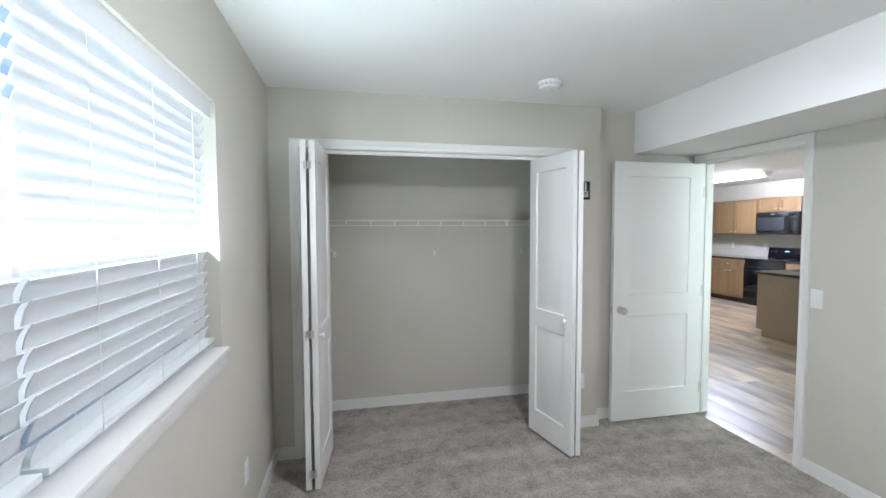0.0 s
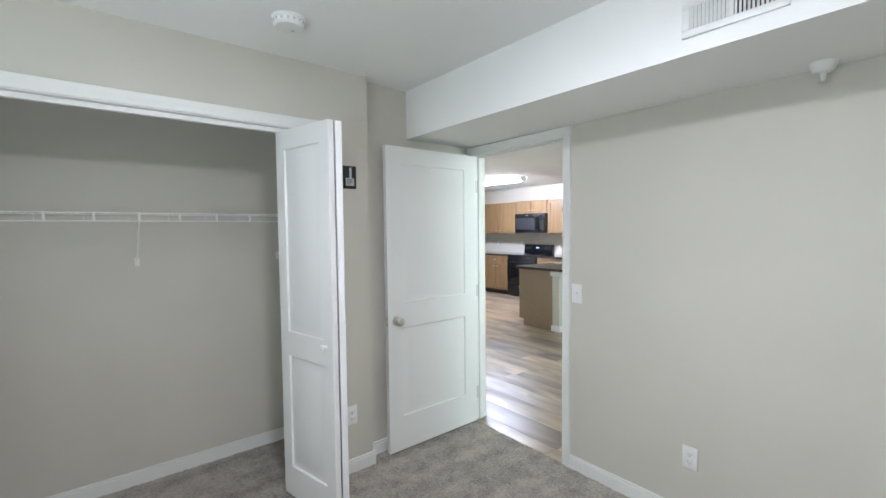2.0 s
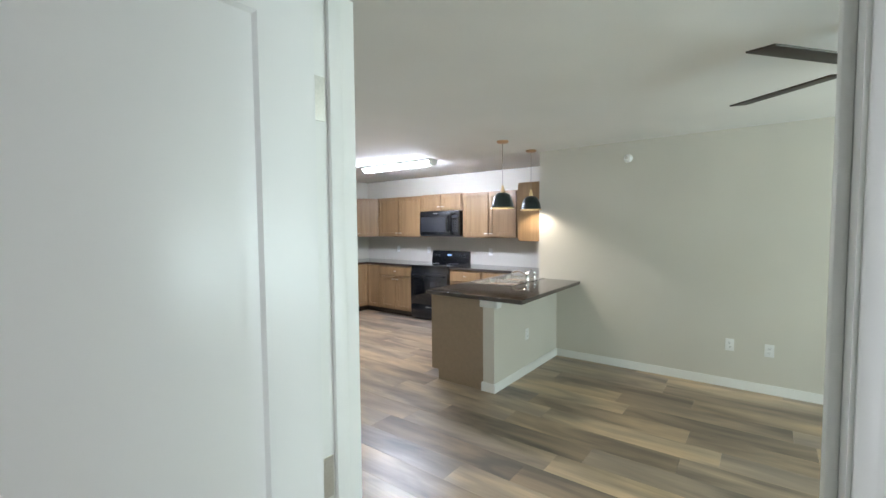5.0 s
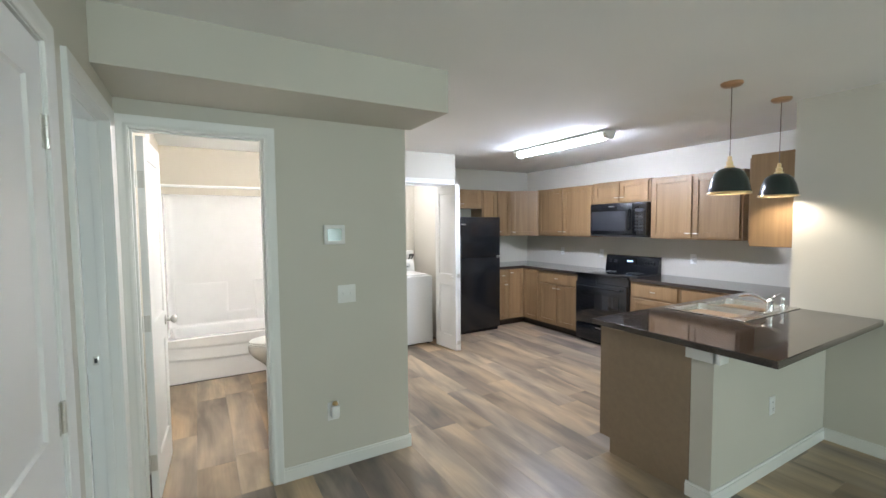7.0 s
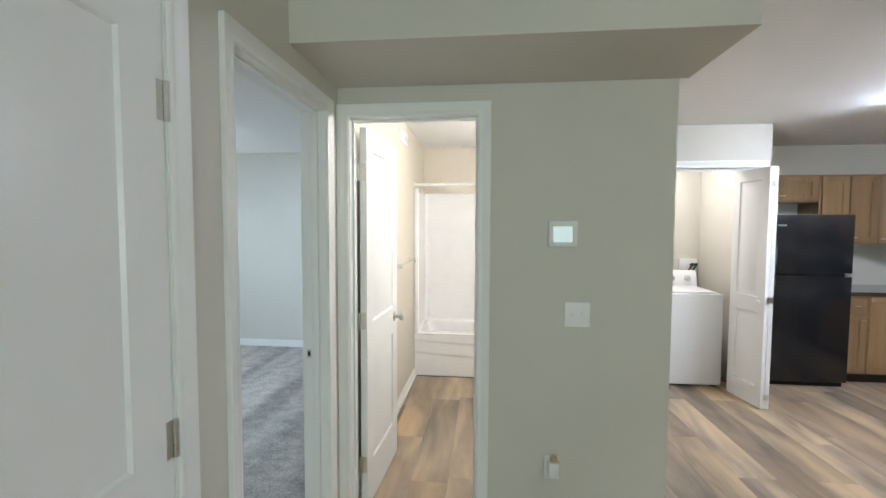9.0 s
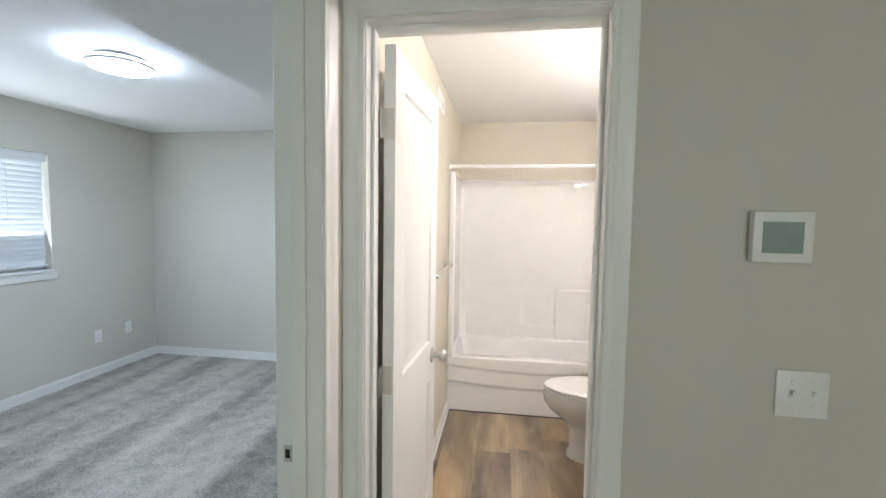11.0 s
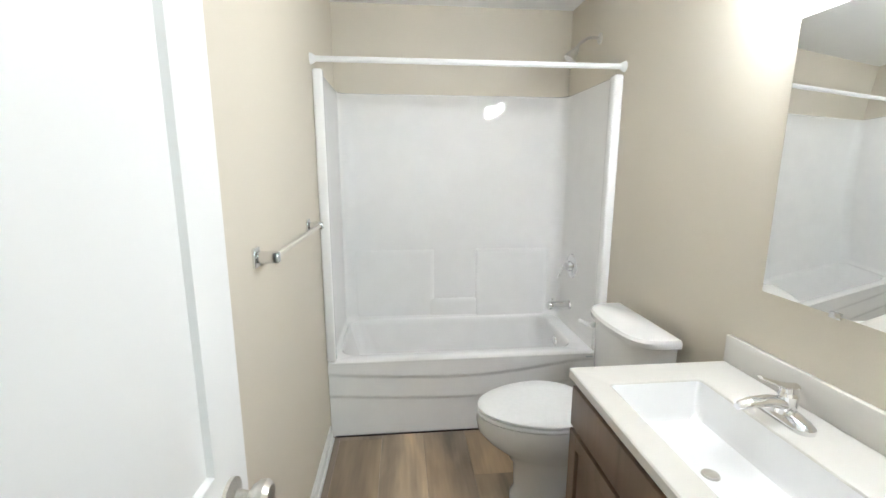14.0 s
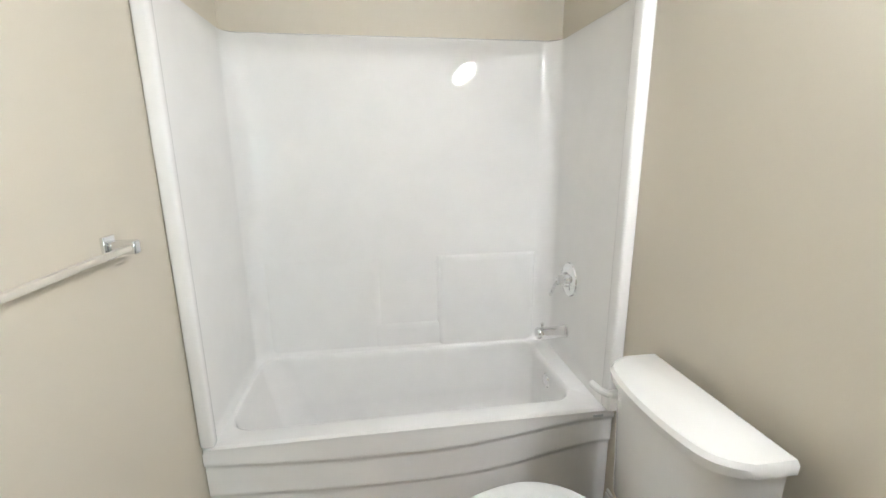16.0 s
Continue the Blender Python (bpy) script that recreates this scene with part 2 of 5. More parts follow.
PALEBAR = plain("wall_toned_bar", (0.62, 0.58, 0.50), 0.45, 0.0, 40.0, 0.02, 0.0, 0.0)
PALE_GROUND = plain("pale_bounce_ground", (0.50, 0.51, 0.49), 0.9, 0.0, 2.0, 0.1)
FANW = plain("dark_fan_blade", (0.04, 0.028, 0.02), 0.5)
TUBE_GLOW = glow("fluorescent_diffuser", (0.82, 0.88, 1.0), E_TUBE)
DISC_GLOW = glow("disc_light_diffuser", (1.0, 0.975, 1.0), E_DISC)
DISC2_GLOW = glow("cool_disc_light_diffuser", (0.64, 0.82, 1.0), E_DISC2)
LAUN_GLOW = glow("laundry_light_diffuser", (1.0, 0.955, 0.92), E_LAUN)
VAN_GLOW = glow("vanity_light_diffuser", (1.0, 0.97, 0.93), E_VAN)
BULB_GLOW = glow("warm_bulb", (1.0, 0.90, 0.74), E_BULB)
BLUE_GLOW = glow("blue_display_digits", (0.15, 0.45, 1.0), 0.9)

# ---------- building helpers ----------


def box(bm, x0, y0, z0, x1, y1, z1, bev=0.0, seg=2):
    x0, x1, y0, y1, z0, z1 = min(x0, x1), max(x0, x1), min(y0, y1), max(y0, y1), min(z0, z1), max(z0, z1)
    v = [bm.verts.new(p) for p in ((x0, y0, z0), (x1, y0, z0), (x1, y1, z0), (x0, y1, z0),
                                   (x0, y0, z1), (x1, y0, z1), (x1, y1, z1), (x0, y1, z1))]
    f = [bm.faces.new([v[i] for i in q]) for q in ((3, 2, 1, 0), (4, 5, 6, 7), (0, 1, 5, 4), (1, 2, 6, 5), (2, 3, 7, 6), (3, 0, 4, 7))]
    if bev:
        es = list({e for q in f for e in q.edges})
        bmesh.ops.bevel(bm, geom=es, offset=bev, segments=seg, affect='EDGES', profile=0.5)


def ring_loft(bm, rings, cap0=True, cap1=True, closed=True):
    rows = [[bm.verts.new(p) for p in r] for r in rings]
    n = len(rows[0])
    for a, b in zip(rows, rows[1:]):
        for i in range(n if closed else n - 1):
            j = (i + 1) % n
            bm.faces.new((a[i], a[j], b[j], b[i]))
    if cap0:
        bm.faces.new(rows[0][::-1])
    if cap1:
        bm.faces.new(rows[-1])
    return rows


def lathe(bm, at, profile, axis="z", n=24, cap0=True, cap1=True):
    """Profile of (radius, distance along the axis)."""
    rings = []
    for r, h in profile:
        ring = []
        for i in range(n):
            a = 2 * math.pi * i / n
            c, s = r * math.cos(a), r * math.sin(a)
            d = {"z": (c, s, h), "x": (h, c, s), "y": (s, h, c)}[axis]
            ring.append((at[0] + d[0], at[1] + d[1], at[2] + d[2]))
        rings.append(ring)
    ring_loft(bm, rings, cap0, cap1)


def tube(bm, pts, r, n=8):
    pts = [Vector(p) for p in pts]
    rings = []
    for i, p in enumerate(pts):
        d = (pts[min(i + 1, len(pts) - 1)] - pts[max(i - 1, 0)]).normalized()
        up = Vector((0, 0, 1)) if abs(d.z) < 0.9 else Vector((1, 0, 0))
        a = d.cross(up).normalized()
        b = d.cross(a)
        rings.append([p + a * (r * math.cos(2 * math.pi * k / n)) + b * (r * math.sin(2 * math.pi * k / n)) for k in range(n)])
    ring_loft(bm, rings)


def curve_pts(ctrl, n=10):
    """Smooth line through the control points."""
    c = [Vector(p) for p in ctrl]
    c = [c[0] * 2 - c[1]] + c + [c[-1] * 2 - c[-2]]
    out = []
    for i in range(1, len(c) - 2):
        for k in range(n):
            t = k / n
            out.append(0.5 * (2 * c[i] + (c[i + 1] - c[i - 1]) * t + (2 * c[i - 1] - 5 * c[i] + 4 * c[i + 1] - c[i + 2]) * t * t
                              + (3 * c[i] - c[i - 1] - 3 * c[i + 1] + c[i + 2]) * t ** 3))
    return out + [c[-2]]


def rrect(x0, y0, x1, y1, r, z, n=6):
    """A rounded rectangle of points at one height."""
    pts = []
    for cx, cy, a0 in ((x1 - r, y1 - r, 0), (x0 + r, y1 - r, 90), (x0 + r, y0 + r, 180), (x1 - r, y0 + r, 270)):
        for k in range(n + 1):
            a = radians(a0 + 90 * k / n)
            pts.append((cx + r * math.cos(a), cy + r * math.sin(a), z))
    return pts


def mesh_of(name, bm, material, angle=35):
    bmesh.ops.recalc_face_normals(bm, faces=bm.faces)
    me = bpy.data.meshes.new(name)
    bm.to_mesh(me)
    bm.free()
    me.materials.append(material)
    me.shade_smooth()
    me.set_sharp_from_angle(angle=radians(angle))
    return me


def part(name, bm, material, parent=None, label=""):
    ob = new(name, mesh_of(name, bm, material))
    ob.parent = parent
    if label:
        tagged(ob, label)
    return ob


def structure(name, bm, material, label, category):
    return tagged(part(name, bm, material), label, category, kind="structure")


def thing(name, m, label, category, group=""):
    ob = new(name)
    ob.empty_display_size = 0.1
    ob.matrix_world = m
    return tagged(ob, label, category, group)


def boxes(*specs):
    bm = bmesh.new()
    for s in specs:
        box(bm, *s)
    return bm


# ---------- setting: walls ----------
# plan heights and faces
ZC = 2.44        # ceilings
XW, XB, XH = -0.17, 3.115, 3.228   # west wall face, bedroom side and hall side of the long wall
YN = 8.15        # north wall face
YS = -2.2
XE, XK = 7.41, 8.57  # living room east face, kitchen east face


def wall(name, axis, n0, n1, a0, a1, z0, z1, holes=(), label="greige painted drywall wall", mat=None):
    """A wall across an axis, with holes (from, to, bottom, top) cut through it."""
    bm = bmesh.new()

    def blk(b0, b1, c0, c1):
        if b1 - b0 > 1e-4 and c1 - c0 > 1e-4:
            if axis == "x":
                box(bm, n0, b0, c0, n1, b1, c1)
            else:
                box(bm, b0, n0, c0, b1, n1, c1)
    at = a0
    for h0, h1, b, t in sorted(holes):
        blk(at, h0, z0, z1)
        blk(h0, h1, z0, b)
        blk(h0, h1, t, z1)
        at = h1
    blk(at, a1, z0, z1)
    bmesh.ops.remove_doubles(bm, verts=bm.verts, dist=1e-5)
    return structure(name, bm, mat or WALL, label, "wall")


J = 0.018  # jamb thickness
D1 = (1.60, 2.402, 2.05)     # bedroom doorway
DU = (3.215, 3.952, 2.05)    # utility closet doorway
D2 = (4.215, 4.925, 2.05)    # second bedroom doorway
DB = (3.287, 3.912, 2.057)     # bathroom doorway
DC = (0.02, 1.94, 2.06)      # closet opening
DL = (5.05, 6.345, 2.06)     # laundry opening
W1 = (-0.55, 1.305, 1.05, 2.04)
W2 = (5.45, 7.075, 1.05, 2.04)


def hole(d):
    return (d[0] - J, d[1] + J, 0, d[2] + J)


wall("wall_west", "x", XW - 0.14, XW, YS - 0.12, YN + 0.12, 0, ZC + 0.1, (W1, W2))
wall("wall_long", "x", XB, XH, YS - 0.7, YN, 0, ZC + 0.1, (hole(D1), hole(DU), hole(D2)))
wall("wall_closet_front", "y", 2.375, 2.475, XW, 2.19, 0, ZC + 0.1, (hole(DC),))
wall("wall_closet_side", "x", 2.09, 2.19, 2.475, 3.09, 0, ZC + 0.1)
wall("wall_bedroom_north", "y", 2.47, 2.57, 2.19, XB, 0, ZC + 0.1)
wall("wall_closet_back", "y", 3.09, 3.21, XW, 2.3, 0, ZC + 0.1)
wall("wall_utility_west", "x", 2.19, 2.30, 3.21, 4.08, 0, ZC + 0.1)
wall("wall_utility_north", "y", 3.98, 4.08, 2.30, XB, 0, ZC + 0.1)
wall("wall_bedroom_south", "y", YS - 0.12, YS, XW, XB, 0, ZC + 0.1)
wall("wall_north", "y", YN, YN + 0.12, XW, XK, 0, ZC + 0.1)
wall("wall_bath_south", "y", 5.08, 5.195, XH, 4.81, 0, ZC + 0.1, (hole(DB),))
wall("wall_bath_east", "x", 4.74, 4.81, 5.195, YN, 0, ZC + 0.1, label="beige painted bathroom wall", mat=BATHW)
wall("wall_bath_north", "y", 7.965, 8.10, XH + 0.004, 4.74, 0, ZC + 0.1, label="beige painted bathroom wall", mat=BATHW)
wall("wall_bath_west", "x", XH, XH + 0.004, 5.195, 8.10, 0, ZC, label="beige painted bathroom wall", mat=BATHW)
wall("wall_laundry", "y", 7.06, 7.16, 4.81, 6.43, 0, ZC + 0.1, (hole(DL),))
wall("wall_laundry_side", "x", 6.37, 6.43, 7.16, YN, 0, ZC + 0.1)
wall("wall_kitchen_east", "x", XK, XK + 0.12, 3.75, YN + 0.12, 0, ZC + 0.1)
wall("wall_kitchen_south", "y", 3.75, 3.87, XE, XK, 0, ZC + 0.1)
wall("wall_east", "x", XE, XE + 0.12, -2.6, 3.75, 0, ZC + 0.1)
wall("wall_south", "y", -2.72, -2.6, XB, XE + 0.12, 0, ZC + 0.1, ((4.1, 6.5, 0.35, 2.2),))

# half wall of the peninsula
structure("half_wall", boxes((5.95, 3.645, 0, XE - 0.002, 3.765, 0.872)), WALL, "low greige painted half wall under the breakfast counter", "half wall")

# ceilings and soffits
for nm, r in (("ceiling_bedroom", (XW, YS, XB, 2.47)), ("ceiling_closet", (XW, 2.47, 2.19, 3.15)), ("ceiling_bedroom_2", (XW, 3.15, XB, YN)),
              ("ceiling_main", (XH, -2.65, XK, YN))):
    structure(nm, boxes((r[0], r[1], ZC, r[2], r[3], ZC + 0.09)), CEIL, "white textured drywall ceiling", "ceiling")
structure("soffit_bedroom", boxes((2.545, YS, 2.118, XB - 0.001, 2.469, ZC + 0.002)), CEIL, "boxed duct soffit along the bedroom ceiling", "soffit")
structure("soffit_bedroom_2", boxes((2.47, 4.081, 2.13, XB - 0.001, YN - 0.001, ZC + 0.002)), CEIL, "boxed duct soffit along the second bedroom ceiling", "soffit")
structure("soffit_hall", boxes((XH + 0.001, 4.57, 2.20, 4.85, 5.079, ZC + 0.002)), WALL, "greige boxed soffit above the bathroom door", "soffit")

# floors: sub floor, carpets
structure("floor", boxes((XW - 0.1, -2.7, -0.16, XK + 0.1, YN + 0.1, -0.012)), TOE, "sub floor slab", "floor")


def carpet(name, x0, y0, x1, y1, label, step=0.016, mat=None):
    nx, ny = int((x1 - x0) / step), int((y1 - y0) / step)
    g = np.random.RandomState(3)
    xs, ys = np.linspace(x0, x1, nx + 1), np.linspace(y0, y1, ny + 1)
    X, Y = np.meshgrid(xs, ys, indexing="ij")
    Z = g.uniform(-0.0035, 0.0035, X.shape)
    co = np.stack((X, Y, Z), -1).reshape(-1, 3)
    i = np.arange(nx)[:, None] * (ny + 1) + np.arange(ny)[None, :]
    q = np.stack((i, i + ny + 1, i + ny + 2, i + 1), -1).reshape(-1, 4)
    me = bpy.data.meshes.new(name)
    me.from_pydata(co.tolist(), [], q.tolist())
    me.materials.append(mat or CARPET)
    me.shade_smooth()
    return tagged(new(name, me), label, "carpet", kind="structure")


carpet("carpet_bedroom", XW, -1.2, 3.105, 3.09, "taupe cut pile carpet with foot marks")
carpet("carpet_bedroom_2", XW, 4.08, 3.105, YN, "grey taupe cut pile carpet with vacuum lanes", 0.02, CARPET2)
structure("carpet_rear", boxes((XW, YS, -0.01, XB, -1.2, 0.0)), CARPET, "taupe cut pile carpet", "carpet")
structure("carpet_strip", boxes((3.10, D1[0], -0.012, 3.118, D1[1], 0.001)), CARPET, "carpet edge at the bedroom threshold", "carpet")

# ---------- trim: jambs, casings, baseboards ----------


def put(bm, axis, n0, n1, a0, a1, z0, z1, bev=0.0):
    if axis == "x":
        box(bm, n0, a0, z0, n1, a1, z1, bev)
    else:
        box(bm, a0, n0, z0, a1, n1, z1, bev)


def casing(name, axis, n, s, d, w=0.062, skip=""):
    """Moulded casing round an opening on the face n, standing proud along s."""
    bm = bmesh.new()
    a0, a1, zt = d
    prof = ((0.004, 0.0), (0.004, 0.0085), (0.007, 0.0105), (0.018, 0.0112), (0.021, 0.0095), (0.025, 0.0098), (0.038, 0.0125), (0.046, 0.0158), (w - 0.002, 0.0172), (w, 0.0155), (w, 0.0))

    def at(a, t, z):
        return (n + s * t, a, z) if axis == "x" else (a, n + s * t, z)
    ring_loft(bm, [[at(a0 - u, t, 0) for u, t in prof], [at(a0 - u, t, zt + u) for u, t in prof], [at(a1 + u, t, zt + u) for u, t in prof], [at(a1 + u, t, 0) for u, t in prof]])
    return structure(name, bm, TRIM, "white moulded door casing", "door casing")


def jamb(name, axis, n0, n1, d, stop=None):
    bm = bmesh.new()
    a0, a1, zt = d
    put(bm, axis, n0, n1, a0 - J, a0, 0, zt + J)
    put(bm, axis, n0, n1, a1, a1 + J, 0, zt + J)
    put(bm, axis, n0, n1, a0, a1, zt, zt + J)
    if stop:
        s0, s1 = stop
        put(bm, axis, s0, s1, a0, a0 + 0.011, 0, zt, 0.002)
        put(bm, axis, s0, s1, a1 - 0.011, a1, 0, zt, 0.002)
        put(bm, axis, s0, s1, a0 + 0.011, a1 - 0.011, zt - 0.011, zt, 0.002)
    return structure(name, bm, TRIM, "white painted door jamb with stop", "door jamb")


jamb("jamb_1", "x", XB - 0.002, XH + 0.002, D1, (XB + 0.042, XB + 0.075))
casing("casing_1", "x", XB, -1, D1)
casing("casing_1_hall", "x", XH, 1, D1)
jamb("jamb_2", "x", XB - 0.002, XH + 0.002, D2, (XB + 0.042, XB + 0.075))
casing("casing_2", "x", XB, -1, D2)
casing("casing_2_hall", "x", XH, 1, D2)
jamb("jamb_3", "x", XB - 0.002, XH + 0.002, DU, (XH - 0.08, XH - 0.045))
casing("casing_3_hall", "x", XH, 1, DU)
jamb("jamb_4", "y", 5.078, 5.197, DB, (5.12, 5.155))
casing("casing_4", "y", 5.08, -1, DB, 0.062)
casing("casing_4_bath", "y", 5.195, 1, DB, 0.052)
jamb("jamb_5", "y", 2.373, 2.477, DC)
casing("casing_5", "y", 2.375, -1, DC)
jamb("jamb_6", "y", 7.058, 7.162, DL)
casing("casing_6", "y", 7.06, -1, DL)


def base(name, axis, n, s, a0, a1, h=0.085, t=0.013):
    bm = bmesh.new()
    put(bm, axis, n, n + s * t, a0, a1, -0.005, h - 0.016)
    put(bm, axis, n, n + s * t * 0.7, a0, a1, h - 0.016, h, 0.002)
    return structure(name, bm, TRIM, "white painted baseboard", "baseboard")


CW = 0.062
for nm, ax, n, s, a0, a1 in (
        ("baseboard_west", "x", XW, 1, YS, 2.375), ("baseboard_long", "x", XB, -1, YS, D1[0] - CW), ("baseboard_long_b", "x", XB, -1, D1[1] + CW, 2.47),
        ("baseboard_closet_l", "y", 2.375, -1, XW + 0.013, DC[0] - CW), ("baseboard_closet_r", "y", 2.375, -1, DC[1] + CW, 2.203),
        ("baseboard_jog", "x", 2.19, 1, 2.375, 2.457), ("baseboard_bedroom_north", "y", 2.47, -1, 2.203, 3.10),
        ("baseboard_closet_back", "y", 3.09, -1, XW, 2.09), ("baseboard_closet_west", "x", XW, 1, 2.475, 3.077), ("baseboard_closet_east", "x", 2.09, -1, 2.475, 3.077),
        ("baseboard_bedroom_2_west", "x", XW, 1, 3.21, YN), ("baseboard_bedroom_2_north", "y", YN, -1, XW + 0.013, XB),
        ("baseboard_bath_front", "y", 5.08, -1, DB[1] + 0.062, 4.823), ("baseboard_hall_end", "x", 4.81, 1, 5.08, 7.06),
        ("baseboard_half_wall", "y", 3.645, -1, 5.937, XE), ("baseboard_half_wall_end", "x", 5.95, -1, 3.645, 3.78),
        ("baseboard_east", "x", XE, -1, -2.6, 3.632), ("baseboard_hall_a", "x", XH, 1, -2.6, D1[0] - CW), ("baseboard_hall_b", "x", XH, 1, D1[1] + CW, DU[0] - CW),
        ("baseboard_hall_c", "x", XH, 1, DU[1] + CW, D2[0] - CW), ("baseboard_bath_west", "x", XH + 0.004, 1, 5.25, 7.27), ("baseboard_bath_east", "x", 4.74, -1, 6.39, 7.27)):
    base(nm, ax, n, s, a0, a1)
structure("trim_quarter_round", boxes((XH + 0.013, 5.25, 0, XH + 0.027, 7.27, 0.016, 0.005)), TRIM, "white quarter round at the bathroom baseboard", "trim")
structure("trim_half_wall_cap", boxes((5.93, 3.625, 0.80, 5.965, 3.79, 0.872, 0.003), (5.93, 3.605, 0.80, 6.02, 3.6445, 0.872, 0.003)), TRIM, "white trim block under the counter end", "trim")

# ---------- doors ----------


def panel_leaf(bm, w, h, t, panels):
    """A moulded door slab from (0, 0, 0) to (w, t, h) with sunk, raised-field panels on both faces."""
    xs = sorted({0, w, *[p[0] for p in panels], *[p[2] for p in panels]})
    zs = sorted({0, h, *[p[1] for p in panels], *[p[3] for p in panels]})
    for y, s in ((0.0, 1), (t, -1)):
        for x0, x1 in zip(xs, xs[1:]):
            for z0, z1 in zip(zs, zs[1:]):
                q = [(x0, y, z0), (x1, y, z0), (x1, y, z1), (x0, y, z1)]
                if any(abs(p[0] - x0) < 1e-6 and abs(p[2] - x1) < 1e-6 and p[1] <= z0 + 1e-6 and p[3] >= z1 - 1e-6 for p in panels):
                    rings = [q]
                    for i, d in ((0.006, 0.0088), (0.016, 0.0098), (0.050, 0.002)):
                        yy = y + s * d
                        rings.append([(x0 + i, yy, z0 + i), (x1 - i, yy, z0 + i), (x1 - i, yy, z1 - i), (x0 + i, yy, z1 - i)])
                    ring_loft(bm, rings, cap0=False)
                else:
                    bm.faces.new([bm.verts.new(p) for p in q])
    for z0, z1 in zip(zs, zs[1:]):
        for x in (0, w):
            bm.faces.new([bm.verts.new(p) for p in ((x, 0, z0), (x, t, z0), (x, t, z1), (x, 0, z1))])
    for x0, x1 in zip(xs, xs[1:]):
        for z in (0, h):
            bm.faces.new([bm.verts.new(p) for p in ((x0, 0, z), (x1, 0, z), (x1, t, z), (x0, t, z))])
    bmesh.ops.remove_doubles(bm, verts=bm.verts, dist=1e-5)


def knob_mesh(bm, x, z, y, s):
    """A round door knob on the face y, standing out along s."""
    lathe(bm, (x, y, z), [(0.032, 0), (0.032, s * 0.006), (0.014, s * 0.012), (0.011, s * 0.03), (0.02, s * 0.036), (0.027, s * 0.046),
                          (0.027, s * 0.056), (0.02, s * 0.064), (0.004, s * 0.067)], "y", 24)


def room_door(name, m, w, h, label, knobs=(1, -1), knob_z=0.885):
    """Hinge edge at the origin, the leaf along +x, its thickness along +y."""
    d = thing(name, m, label, "door")
    bm = bmesh.new()
    a = 0.115 if w > 0.68 else 0.1
    panel_leaf(bm, w, h, 0.035, [(a, 0.23, w - a, 0.83), (a, 1.0, w - a, h - 0.11)])
    leaf = part("leaf", bm, DOORP, d)
    if knobs:
        bm = bmesh.new()
        for s in knobs:
            knob_mesh(bm, w - 0.065, knob_z, 0.035 if s > 0 else 0, s)
        part("knob", bm, NICKEL, leaf, "satin nickel round knob")
        bm = boxes((w - 0.001, 0.006, 0.855, w + 0.0015, 0.029, 0.915, 0.0005), (w, 0.011, 0.873, w + 0.008, 0.024, 0.897, 0.003))
        part("latch", bm, NICKEL, leaf, "nickel latch plate")
    return d, leaf


# bedroom door, swung open against the short wall; hinge at the far jamb
door1, leaf1 = room_door("door_1", pose(3.107, 2.409, 0.012, 0, 0, 180), 0.79, 2.03, "white two panel moulded door standing wide open on carpet", (1,))
for z in (0.22, 1.02, 1.82):
    bm = boxes((XB + 0.002, D1[1] - 0.0025, z - 0.045, XB + 0.036, D1[1] - 0.0005, z + 0.045))
    lathe(bm, (XB - 0.006, D1[1] - 0.004, z - 0.045), [(0.006, 0), (0.006, 0.09)], "z", 10)
    bm.transform(pose(3.107, 2.409, 0.012, 0, 0, 180).inverted())
    part("hinge", bm, NICKEL, door1, "satin nickel butt hinge")

# utility closet door, closed, flush with the hall side
doorU, leafU = room_door("door_2", pose(XH - 0.002, DU[1] - 0.003, 0.012, 0, 0, -90), 0.731, 2.03, "white two panel moulded closet door, closed", (-1,))
doorU.matrix_world = pose(XH - 0.037, DU[1] - 0.003, 0.012, 0, 0, -90)
for z in (0.24, 1.02, 1.80):
    bm = boxes((0.001, 0.0345, z - 0.045, 0.022, 0.0365, z + 0.045), (-0.02, 0.0345, z - 0.045, -0.002, 0.0365, z + 0.045))
    lathe(bm, (-0.0005, 0.041, z - 0.045), [(0.0065, 0), (0.0065, 0.028), (0.005, 0.0285), (0.005, 0.031), (0.0065, 0.0315), (0.0065, 0.059), (0.005, 0.0595), (0.005, 0.062), (0.0065, 0.0625), (0.0065, 0.09)], "z", 10)
    part("hinge", bm, NICKEL, doorU, "satin nickel butt hinge")

# bathroom door, opened inward along the side wall
doorB, leafB = room_door("door_3", pose(3.297, 5.196, 0.012, 0, 0, 86), 0.606, 2.03, "white two panel moulded bathroom door, open inward", (1, -1), 0.935)
doorB.matrix_world = pose(3.335, 5.205, 0.012, 0, 0, 87)
for z in (0.24, 1.02, 1.80):
    bm = boxes((-0.002, 0.004, z - 0.045, 0.0, 0.034, z + 0.045), (-0.036, 0.034, z - 0.045, -0.002, 0.036, z + 0.045))
    lathe(bm, (-0.004, 0.041, z - 0.045), [(0.0065, 0), (0.0065, 0.09)], "z", 10)
    part("hinge", bm, NICKEL, doorB, "satin nickel butt hinge")

